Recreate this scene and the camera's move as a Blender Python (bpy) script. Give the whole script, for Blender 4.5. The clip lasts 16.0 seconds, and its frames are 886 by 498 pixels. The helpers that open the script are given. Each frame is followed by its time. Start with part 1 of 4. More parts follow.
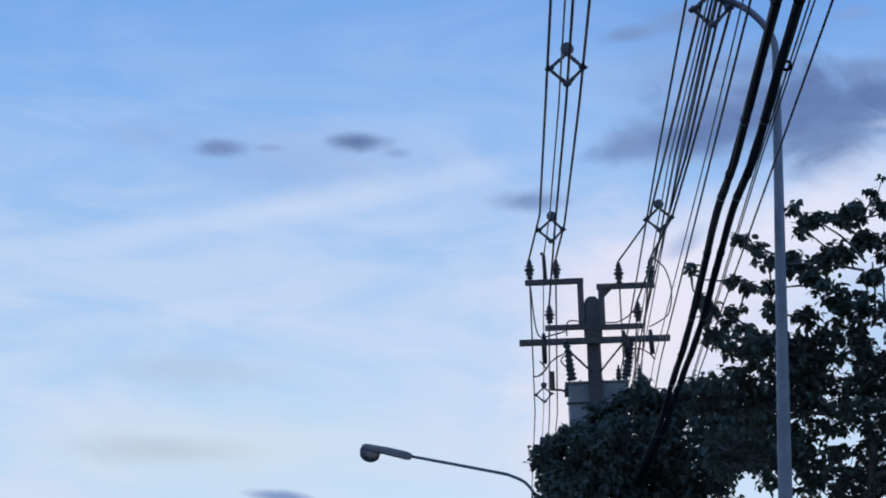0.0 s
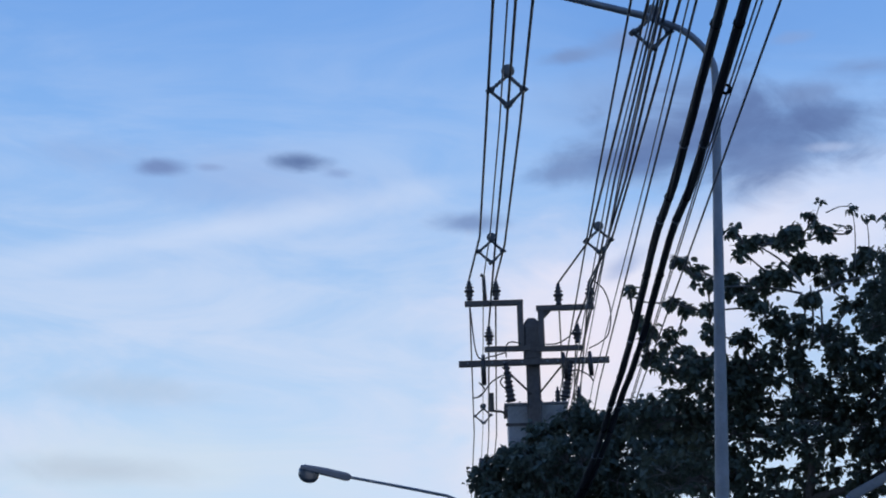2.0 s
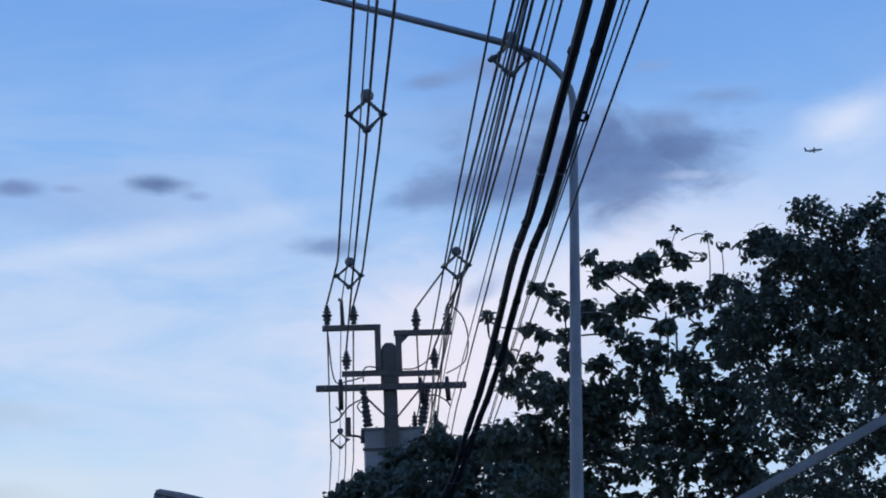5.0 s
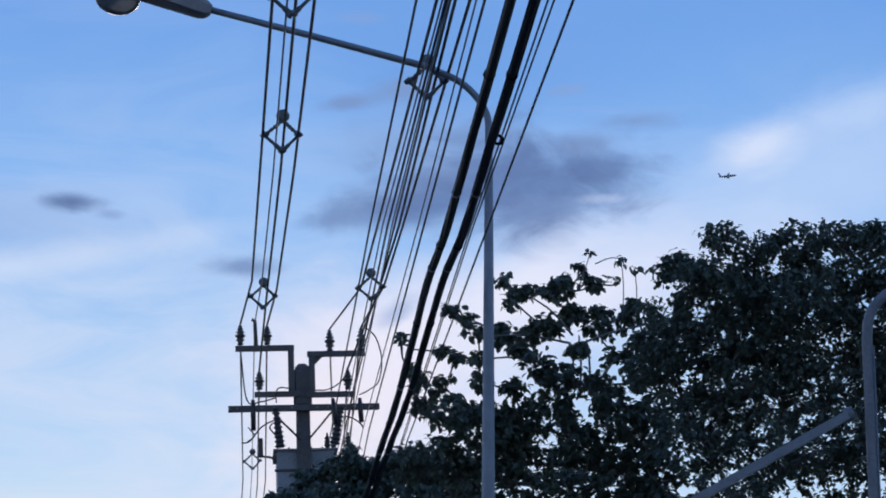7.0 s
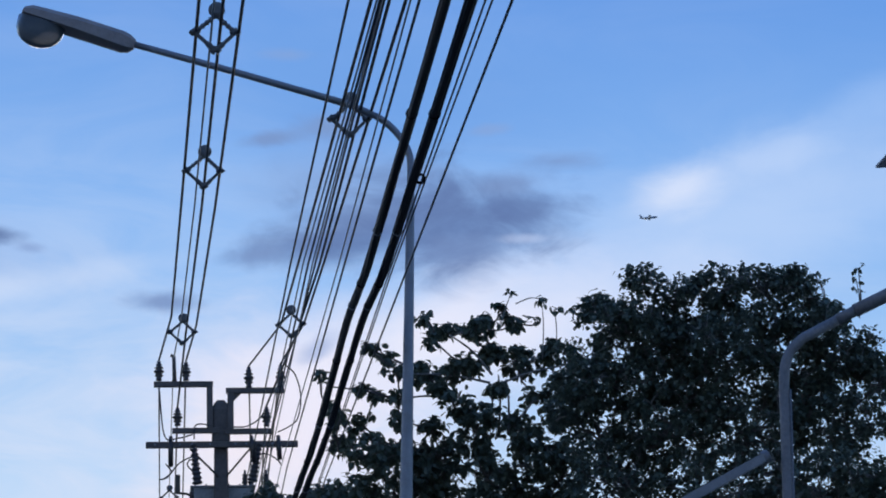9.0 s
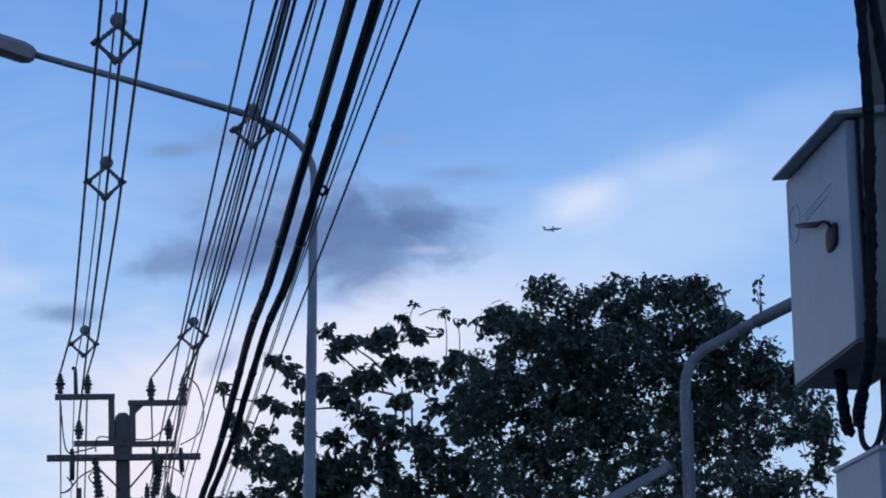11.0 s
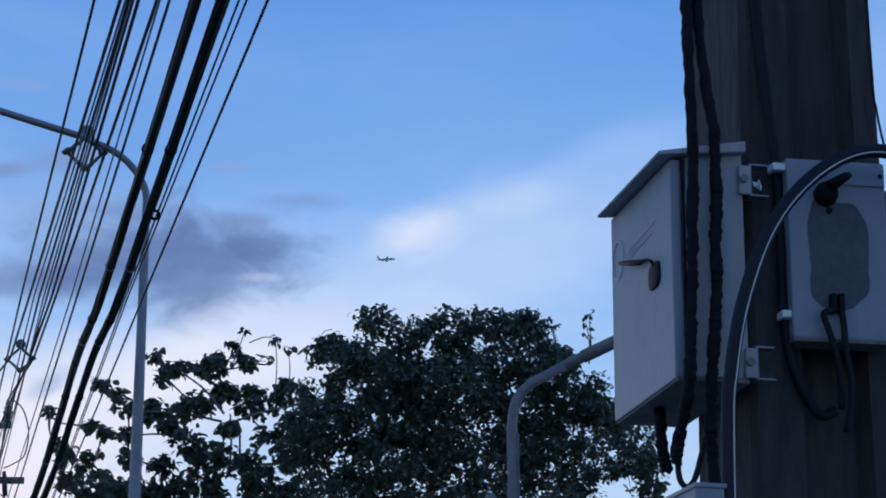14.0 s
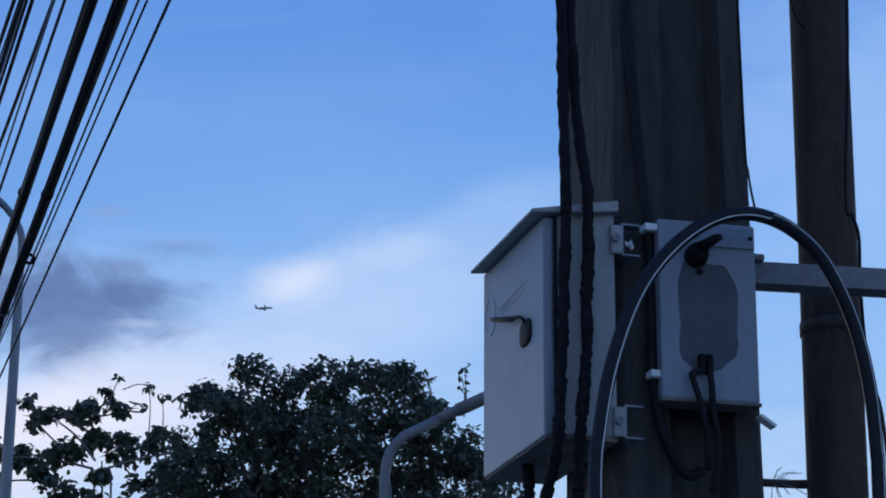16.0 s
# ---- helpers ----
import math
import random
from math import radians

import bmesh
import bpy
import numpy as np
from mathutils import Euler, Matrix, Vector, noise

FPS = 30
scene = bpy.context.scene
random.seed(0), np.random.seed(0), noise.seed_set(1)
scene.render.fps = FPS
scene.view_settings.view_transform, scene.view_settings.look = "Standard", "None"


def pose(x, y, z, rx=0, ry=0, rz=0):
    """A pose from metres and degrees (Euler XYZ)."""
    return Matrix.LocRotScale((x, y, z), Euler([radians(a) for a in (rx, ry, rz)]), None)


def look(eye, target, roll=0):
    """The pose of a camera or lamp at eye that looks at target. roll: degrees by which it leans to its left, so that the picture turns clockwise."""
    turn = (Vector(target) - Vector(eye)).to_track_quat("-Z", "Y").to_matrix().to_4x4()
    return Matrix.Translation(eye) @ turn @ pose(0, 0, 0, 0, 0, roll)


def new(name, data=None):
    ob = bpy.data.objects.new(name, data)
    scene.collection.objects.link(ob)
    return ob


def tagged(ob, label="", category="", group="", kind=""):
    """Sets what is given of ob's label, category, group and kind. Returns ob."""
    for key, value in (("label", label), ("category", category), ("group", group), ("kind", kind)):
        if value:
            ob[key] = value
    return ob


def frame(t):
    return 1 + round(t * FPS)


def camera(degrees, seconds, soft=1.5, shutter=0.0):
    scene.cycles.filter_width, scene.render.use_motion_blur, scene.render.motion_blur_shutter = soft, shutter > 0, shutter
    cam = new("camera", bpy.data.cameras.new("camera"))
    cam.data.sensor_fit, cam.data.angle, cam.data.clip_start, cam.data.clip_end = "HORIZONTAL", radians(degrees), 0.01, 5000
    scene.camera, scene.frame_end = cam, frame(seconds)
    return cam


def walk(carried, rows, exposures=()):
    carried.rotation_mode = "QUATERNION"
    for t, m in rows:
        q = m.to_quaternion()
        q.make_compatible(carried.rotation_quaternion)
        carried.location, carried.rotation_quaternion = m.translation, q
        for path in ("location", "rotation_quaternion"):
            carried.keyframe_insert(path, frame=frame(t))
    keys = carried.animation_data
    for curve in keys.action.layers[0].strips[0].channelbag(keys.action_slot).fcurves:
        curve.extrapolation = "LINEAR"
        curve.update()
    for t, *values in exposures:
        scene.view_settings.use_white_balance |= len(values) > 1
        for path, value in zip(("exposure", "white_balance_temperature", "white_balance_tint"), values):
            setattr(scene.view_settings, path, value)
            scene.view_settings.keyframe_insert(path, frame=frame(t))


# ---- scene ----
cam = camera(22.18, 16.0, soft=1.9)
# seconds, eye x y z, turn about x y z
ROWS = [
    (0.0, 0.0000, 0.0000, 1.6000, 102.734, -0.688, 2.342),
    (0.5, 0.0018, -0.0001, 1.6009, 102.987, -0.603, 1.833),
    (1.0, 0.0029, -0.0002, 1.6014, 103.140, -0.619, 1.494),
    (1.5, 0.0037, -0.0003, 1.6017, 103.230, -0.694, 1.260),
    (2.0, 0.0053, -0.0003, 1.6018, 103.280, -0.670, 0.795),
    (2.5, 0.0076, -0.0004, 1.6026, 103.503, -0.508, 0.150),
    (3.0, 0.0099, -0.0006, 1.6034, 103.740, -0.374, -0.503),
    (3.5, 0.0116, -0.0008, 1.6039, 103.899, -0.462, -1.050),
    (4.0, 0.0139, -0.0008, 1.6040, 103.914, -0.400, -1.690),
    (6.5, 0.0230, -0.0015, 1.6049, 104.171, -0.299, -4.353),
    (7.0, 0.0251, -0.0020, 1.6060, 104.491, -0.348, -5.026),
    (7.5, 0.0274, -0.0024, 1.6067, 104.708, -0.375, -5.728),
    (8.0, 0.0295, -0.0028, 1.6074, 104.927, -0.471, -6.367),
    (8.5, 0.0307, -0.0032, 1.6086, 105.253, -0.546, -6.779),
    (11.0, 0.0402, -0.0051, 1.6104, 105.778, 0.103, -9.486),
    (11.5, 0.0435, -0.0058, 1.6109, 105.900, 0.359, -10.435),
    (12.0, 0.0458, -0.0066, 1.6120, 106.227, 0.299, -11.196),
    (12.5, 0.0479, -0.0071, 1.6124, 106.344, 0.273, -11.843),
    (13.0, 0.0503, -0.0077, 1.6126, 106.389, 0.310, -12.563),
    (13.5, 0.0518, -0.0082, 1.6131, 106.544, 0.120, -13.083),
    (14.0, 0.0543, -0.0088, 1.6130, 106.522, -0.077, -13.918),
    (14.5, 0.0556, -0.0093, 1.6136, 106.682, -0.397, -14.426),
    (15.0, 0.0575, -0.0105, 1.6159, 107.392, -0.676, -15.175),
    (15.5, 0.0612, -0.0122, 1.6177, 107.930, -0.433, -16.279),
    (16.0, 0.0642, -0.0129, 1.6174, 107.836, -0.370, -17.224),
]
walk(cam, [(t, pose(x, y, z, rx, ry, rz)) for t, x, y, z, rx, ry, rz in ROWS], exposures=[(0.0, 0.0), (8.0, 0.04), (16.0, 0.06)])

EYE = Vector((0.03, 0.0, 1.607))


def at(az, el, d):
    """A place by its bearing, its height angle and its distance on the plan."""
    a = radians(az)
    return Vector((EYE.x + d * math.sin(a), d * math.cos(a), EYE.z + d * math.tan(radians(el))))


# ---- world, sun ----
SUN_AZ, SUN_EL = 4.0, 6.0
world = bpy.data.worlds.new("evening_sky")
scene.world = world
world.use_nodes = True
wt = world.node_tree
wt.nodes.clear()


def wn(kind, **kw):
    n = wt.nodes.new(kind)
    for k, v in kw.items():
        if k == "op":
            n.operation = v
        elif k == "blend":
            n.blend_type = v
    return n


def wl(a, b):
    wt.links.new(a, b)


def wmath(op, a, b=None, clamp=False):
    n = wn("ShaderNodeMath", op=op)
    n.use_clamp = clamp
    for i, v in enumerate((a, b)):
        if v is None:
            continue
        if isinstance(v, (int, float)):
            n.inputs[i].default_value = v
        else:
            wl(v, n.inputs[i])
    return n.outputs[0]


def wmix(fac, a, b):
    n = wn("ShaderNodeMix")
    n.data_type = "RGBA"
    for sock, v in ((n.inputs[0], fac), (n.inputs[6], a), (n.inputs[7], b)):
        if isinstance(v, (int, float)):
            sock.default_value = v
        elif isinstance(v, tuple):
            sock.default_value = (*v, 1)
        else:
            wl(v, sock)
    return n.outputs[2]


def wnoise(vec, scale, detail, rough, stretch=(1, 1, 1), shift=(0, 0, 0), distort=0.0):
    m = wn("ShaderNodeMapping")
    m.inputs["Scale"].default_value = stretch
    m.inputs["Location"].default_value = shift
    wl(vec, m.inputs["Vector"])
    n = wn("ShaderNodeTexNoise")
    n.inputs["Scale"].default_value, n.inputs["Detail"].default_value = scale, detail
    n.inputs["Roughness"].default_value, n.inputs["Distortion"].default_value = rough, distort
    wl(m.outputs[0], n.inputs["Vector"])
    return n.outputs[0]


def wramp(v, lo, hi, a=0.0, b=1.0):
    n = wn("ShaderNodeMapRange")
    n.interpolation_type = "SMOOTHSTEP"
    for i, x in enumerate((lo, hi, a, b)):
        n.inputs[i + 1].default_value = x
    wl(v, n.inputs[0])
    return n.outputs[0]


sky = wn("ShaderNodeTexSky")
sky.sky_type, sky.sun_disc = "NISHITA", False
sky.sun_elevation, sky.sun_rotation = radians(SUN_EL), radians(SUN_AZ)
sky.altitude, sky.air_density, sky.dust_density, sky.ozone_density = 20, 1.0, 0.6, 2.0
STRENGTH = 0.10
tc = wn("ShaderNodeTexCoord")
way = tc.outputs["Generated"]
sep = wn("ShaderNodeSeparateXYZ")
wl(way, sep.inputs[0])
wx, wz = sep.outputs[0], sep.outputs[2]


def glow(r, g, b):
    return (r / STRENGTH, g / STRENGTH, b / STRENGTH)


# clear evening air over the sky model: deeper blue with height
air = wn("ShaderNodeValToRGB")
air.color_ramp.elements[0].position, air.color_ramp.elements[0].color = 0.10, (0.50, 0.72, 0.95, 1)
air.color_ramp.elements[1].position, air.color_ramp.elements[1].color = 0.40, (0.095, 0.282, 0.76, 1)
el2 = air.color_ramp.elements.new(0.28)
el2.color = (0.207, 0.447, 0.885, 1)
air.color_ramp.elements.new(1.0).color = (0.085, 0.22, 0.60, 1)
wl(wz, air.inputs[0])
scaled = wn("ShaderNodeVectorMath", op="SCALE")
wl(air.outputs[0], scaled.inputs[0])
scaled.inputs["Scale"].default_value = 1 / STRENGTH
col = wmix(0.94, sky.outputs[0], scaled.outputs[0])

# thin high veil, thicker low down and away from the bearing of the tall pole
veil_n = wnoise(way, 9.0, 7, 0.6, (1.0, 1.0, 3.5), (0.3, 0, 0.1), 0.8)
veil_low = wramp(wz, 0.10, 0.36, 1.0, 0.10)
veil_side = wramp(wx, -0.1, 0.34, 1.0, 0.5)
veil = wmath("MULTIPLY", wmath("MULTIPLY", wramp(veil_n, 0.32, 0.72, 0.15, 0.95), veil_low), veil_side, True)
col = wmix(veil, col, glow(0.645, 0.73, 0.91))


def cloud(az, el, wide, tall, rgb, strength, shear=0.0, rough=0.7, scale=14.0, edge=(0.25, 1.0), seed=0.0):
    """One cloud of the evening sky: a ragged patch round a bearing and a height angle (half sizes in degrees)."""
    global col
    c = Vector((math.sin(radians(az)) * math.cos(radians(el)), math.cos(radians(az)) * math.cos(radians(el)), math.sin(radians(el))))
    sub = wn("ShaderNodeVectorMath", op="SUBTRACT")
    wl(way, sub.inputs[0])
    sub.inputs[1].default_value = c
    s = wn("ShaderNodeSeparateXYZ")
    wl(sub.outputs[0], s.inputs[0])
    right = wmath("SUBTRACT", s.outputs[0], wmath("MULTIPLY", s.outputs[1], math.tan(radians(az))))
    a = wmath("DIVIDE", right, math.sin(radians(wide)))
    up = wmath("SUBTRACT", s.outputs[2], wmath("MULTIPLY", right, shear))
    b = wmath("DIVIDE", up, math.sin(radians(tall)))
    back = wmath("MULTIPLY", wramp(s.outputs[1], -0.9, -0.3, 1.0, 0.0), 9.0)
    r = wmath("SQRT", wmath("ADD", wmath("ADD", wmath("MULTIPLY", a, a), wmath("MULTIPLY", b, b)), back))
    n = wnoise(way, scale * 3.0, 6, 0.56, (1.0, 1.0, 1.9), (seed, seed * 0.7, -seed), 0.5)
    r = wmath("ADD", r, wmath("MULTIPLY", wmath("SUBTRACT", n, 0.5), rough * 2.4))
    m = wmath("MULTIPLY", wramp(r, edge[0], edge[1], 1.0, 0.0), strength, True)
    col = wmix(m, col, glow(*rgb))


WHITE, PINK, SLATE, BLUEGREY = (0.80, 0.81, 0.95), (0.82, 0.80, 0.93), (0.112, 0.178, 0.385), (0.19, 0.285, 0.53)
# bright low bank behind the poles and the trees
cloud(3.2, 11.0, 4.6, 3.0, PINK, 1.0, rough=0.5, scale=9, edge=(0.1, 1.2), seed=1.3)
cloud(7.8, 13.4, 6.5, 1.7, WHITE, 0.95, shear=0.22, rough=0.4, scale=7, edge=(0.1, 1.3), seed=2.1)
cloud(15.2, 16.2, 7.0, 2.1, (0.50, 0.65, 0.93), 0.70, shear=0.27, rough=0.35, scale=6, edge=(0.0, 1.3), seed=5.0)
cloud(13.3, 16.95, 1.6, 0.75, (0.68, 0.76, 0.95), 0.85, shear=0.22, rough=0.45, scale=9, edge=(0.1, 1.2), seed=4.0)
cloud(15.6, 17.7, 2.2, 0.7, (0.52, 0.66, 0.93), 0.6, shear=0.28, rough=0.5, scale=9, edge=(0.0, 1.2), seed=4.6)
cloud(18.5, 18.9, 3.0, 0.8, (0.36, 0.55, 0.91), 0.35, shear=0.26, rough=0.5, scale=8, edge=(0.0, 1.2), seed=5.7)
cloud(-7.0, 13.6, 8.0, 0.55, (0.63, 0.73, 0.93), 0.65, shear=0.20, rough=0.4, scale=7, edge=(0.0, 1.2), seed=6.0)
cloud(-8.0, 7.6, 6.0, 1.4, (0.62, 0.74, 0.86), 0.8, rough=0.5, scale=7, edge=(0.0, 1.2), seed=6.5)
cloud(29.0, 20.0, 8.0, 7.0, (0.36, 0.56, 0.93), 0.6, rough=0.4, scale=5, edge=(0.0, 1.1), seed=13.1)
cloud(1.6, 8.6, 2.6, 3.2, (0.87, 0.81, 0.88), 0.85, rough=0.5, scale=8, edge=(0.1, 1.15), seed=14.0)
cloud(-6.0, 14.9, 4.5, 1.1, (0.33, 0.45, 0.74), 0.45, rough=0.4, scale=7, edge=(0.0, 1.1), seed=16.0)
cloud(-10.3, 15.4, 1.8, 0.5, (0.30, 0.42, 0.70), 0.35, rough=0.5, scale=12, edge=(0.0, 1.1), seed=16.6)
# deeper blue above the grey cloud
cloud(5.5, 19.4, 6.0, 1.9, (0.15, 0.34, 0.76), 0.75, rough=0.3, scale=6, edge=(0.0, 1.2), seed=17.0)
# the large grey cloud: a broad body, a tail towards the road and torn wisps above
cloud(6.9, 16.35, 3.5, 1.65, SLATE, 0.90, shear=0.08, rough=0.75, scale=9, edge=(0.15, 1.15), seed=0.4)
cloud(4.0, 15.7, 2.6, 0.8, SLATE, 0.88, shear=0.16, rough=0.5, scale=10, edge=(0.1, 1.15), seed=1.9)
cloud(2.2, 15.25, 1.3, 0.32, BLUEGREY, 0.75, shear=0.16, rough=0.5, scale=14, edge=(0.1, 1.1), seed=2.6)
cloud(8.9, 16.45, 1.9, 0.5, SLATE, 0.70, shear=0.05, rough=0.6, scale=12, edge=(0.1, 1.1), seed=0.9)
cloud(7.6, 15.5, 1.8, 0.45, BLUEGREY, 0.6, shear=0.12, rough=0.6, scale=12, edge=(0.0, 1.1), seed=1.2)
cloud(10.0, 17.7, 1.5, 0.30, BLUEGREY, 0.65, shear=0.05, rough=0.55, scale=14, edge=(0.0, 1.1), seed=3.9)
cloud(8.7, 17.15, 1.4, 0.40, BLUEGREY, 0.6, shear=0.12, rough=0.55, scale=14, edge=(0.0, 1.1), seed=3.6)
cloud(3.8, 17.1, 2.6, 1.3, BLUEGREY, 0.35, shear=0.1, rough=0.5, scale=8, edge=(0.0, 1.2), seed=2.9)
cloud(2.3, 18.15, 0.9, 0.24, BLUEGREY, 0.75, shear=0.14, rough=0.5, scale=16, edge=(0.1, 1.1), seed=3.3)
cloud(3.9, 18.5, 1.4, 0.50, (0.20, 0.31, 0.58), 0.85, shear=0.18, rough=0.55, scale=12, edge=(0.0, 1.1), seed=4.4)
cloud(8.2, 18.5, 0.8, 0.20, (0.25, 0.37, 0.66), 0.55, shear=0.1, rough=0.5, scale=16, edge=(0.1, 1.1), seed=4.9)
cloud(2.8, 20.3, 0.9, 0.20, (0.25, 0.37, 0.66), 0.5, shear=0.05, rough=0.5, scale=16, edge=(0.1, 1.1), seed=5.2)
# bright torn gaps under the grey cloud
cloud(9.2, 15.75, 0.9, 0.16, (0.55, 0.64, 0.88), 0.4, shear=0.02, rough=0.5, scale=16, edge=(0.1, 1.1), seed=18.0)
# small clouds over the road
cloud(-8.4, 15.15, 0.80, 0.26, (0.18, 0.27, 0.52), 0.95, rough=0.38, scale=16, edge=(0.1, 1.15), seed=7.7)
cloud(-4.75, 15.42, 0.95, 0.29, (0.13, 0.205, 0.41), 1.0, rough=0.38, scale=16, edge=(0.15, 1.15), seed=8.2)
cloud(-7.1, 15.2, 0.5, 0.13, (0.26, 0.37, 0.64), 0.7, rough=0.45, scale=18, edge=(0.1, 1.1), seed=8.8)
cloud(-3.75, 15.15, 0.6, 0.18, (0.24, 0.35, 0.62), 0.65, rough=0.5, scale=18, edge=(0.1, 1.1), seed=9.1)
cloud(-0.3, 13.95, 1.35, 0.34, BLUEGREY, 0.85, rough=0.42, scale=14, edge=(0.15, 1.1), seed=9.9)
cloud(3.75, 12.85, 0.7, 0.42, (0.40, 0.49, 0.74), 0.8, shear=0.5, rough=0.45, scale=16, edge=(0.1, 1.1), seed=10.4)
cloud(-6.5, 6.40, 1.1, 0.20, BLUEGREY, 0.9, shear=-0.08, rough=0.4, scale=16, edge=(0.2, 1.1), seed=11.0)
cloud(-9.0, 9.5, 3.0, 0.5, (0.45, 0.56, 0.72), 0.5, rough=0.5, scale=9, edge=(0.0, 1.1), seed=11.7)
cloud(-9.6, 7.5, 3.2, 0.5, (0.47, 0.55, 0.66), 0.6, rough=0.5, scale=9, edge=(0.0, 1.1), seed=12.7)

# the sky opposite the afterglow is dimmer
sep2 = wn("ShaderNodeSeparateXYZ")
wl(way, sep2.inputs[0])
dim = wn("ShaderNodeVectorMath", op="SCALE")
wl(col, dim.inputs[0])
toward = wmath("ADD", wmath("MULTIPLY", sep2.outputs[1], 0.97), wmath("MULTIPLY", sep2.outputs[0], 0.24))
wl(wramp(toward, -0.5, 0.9, 0.95, 1.0), dim.inputs["Scale"])
col = dim.outputs[0]
bg, out = wn("ShaderNodeBackground"), wn("ShaderNodeOutputWorld")
bg.inputs[1].default_value = STRENGTH
wl(col, bg.inputs[0])
wl(bg.outputs[0], out.inputs[0])

lamp = bpy.data.lights.new("sun", "SUN")
lamp.energy, lamp.angle, lamp.color = 0.5, radians(25), (1.0, 0.9, 0.82)
sun = new("sun", lamp)
s_az, s_el = radians(SUN_AZ), radians(SUN_EL)
sun.matrix_world = look(Vector((math.sin(s_az) * math.cos(s_el), math.cos(s_az) * math.cos(s_el), math.sin(s_el))) * 50, (0, 0, 0))


# ---- materials ----
def mat(name, base, rough=0.7, metal=0.0, vary=0.25, scale=6.0, fine=60.0, bump=0.15, dirt=None, dirt_at=(0.5, 0.7), stretch=(1, 1, 1), bump_dist=0.01, spec=0.4):
    m = bpy.data.materials.new(name)
    m.use_nodes = True
    t = m.node_tree
    b = t.nodes["Principled BSDF"]
    b.inputs["Roughness"].default_value, b.inputs["Metallic"].default_value = rough, metal
    b.inputs["Specular IOR Level"].default_value = spec
    co, mp = t.nodes.new("ShaderNodeTexCoord"), t.nodes.new("ShaderNodeMapping")
    mp.inputs["Scale"].default_value = stretch
    t.links.new(co.outputs["Object"], mp.inputs[0])
    big, small = t.nodes.new("ShaderNodeTexNoise"), t.nodes.new("ShaderNodeTexNoise")
    for n, s in ((big, scale), (small, fine)):
        n.inputs["Scale"].default_value, n.inputs["Detail"].default_value = s, 6
        t.links.new(mp.outputs[0], n.inputs["Vector"])
    add = t.nodes.new("ShaderNodeMath")
    add.operation = "ADD"
    t.links.new(big.outputs[0], add.inputs[0])
    t.links.new(small.outputs[0], add.inputs[1])
    mr = t.nodes.new("ShaderNodeMapRange")
    mr.inputs[1].default_value, mr.inputs[2].default_value = 0.7, 1.3
    mr.inputs[3].default_value, mr.inputs[4].default_value = 1 - vary, 1 + vary
    t.links.new(add.outputs[0], mr.inputs[0])
    mul = t.nodes.new("ShaderNodeMix")
    mul.data_type, mul.blend_type = "RGBA", "MULTIPLY"
    mul.inputs[0].default_value, mul.inputs[6].default_value = 1.0, (*base, 1)
    t.links.new(mr.outputs[0], mul.inputs[7])
    last = mul.outputs[2]
    if dirt:
        dn, dr, dm = t.nodes.new("ShaderNodeTexNoise"), t.nodes.new("ShaderNodeMapRange"), t.nodes.new("ShaderNodeMix")
        dn.inputs["Scale"].default_value, dn.inputs["Detail"].default_value, dn.inputs["Roughness"].default_value = scale * 1.7, 9, 0.7
        dn.inputs["Distortion"].default_value = 0.6
        t.links.new(mp.outputs[0], dn.inputs["Vector"])
        dr.inputs[1].default_value, dr.inputs[2].default_value = dirt_at
        t.links.new(dn.outputs[0], dr.inputs[0])
        dm.data_type = "RGBA"
        dm.inputs[7].default_value = (*dirt, 1)
        t.links.new(dr.outputs[0], dm.inputs[0])
        t.links.new(last, dm.inputs[6])
        last = dm.outputs[2]
    t.links.new(last, b.inputs["Base Color"])
    bp = t.nodes.new("ShaderNodeBump")
    bp.inputs["Strength"].default_value, bp.inputs["Distance"].default_value = bump, bump_dist
    t.links.new(add.outputs[0], bp.inputs["Height"])
    t.links.new(bp.outputs[0], b.inputs["Normal"])
    return m


def leaf_mat(name, a, b2):
    m = bpy.data.materials.new(name)
    m.use_nodes = True
    t = m.node_tree
    b = t.nodes["Principled BSDF"]
    g, mx = t.nodes.new("ShaderNodeNewGeometry"), t.nodes.new("ShaderNodeMix")
    mx.data_type = "RGBA"
    mx.inputs[6].default_value, mx.inputs[7].default_value = (*a, 1), (*b2, 1)
    t.links.new(g.outputs["Random Per Island"], mx.inputs[0])
    t.links.new(mx.outputs[2], b.inputs["Base Color"])
    b.inputs["Roughness"].default_value = 0.55
    b.inputs["Specular IOR Level"].default_value = 0.6
    tr, ms = t.nodes.new("ShaderNodeBsdfTranslucent"), t.nodes.new("ShaderNodeMixShader")
    t.links.new(mx.outputs[2], tr.inputs[0])
    ms.inputs[0].default_value = 0.35
    t.links.new(b.outputs[0], ms.inputs[1])
    t.links.new(tr.outputs[0], ms.inputs[2])
    t.links.new(ms.outputs[0], t.nodes["Material Output"].inputs[0])
    return m


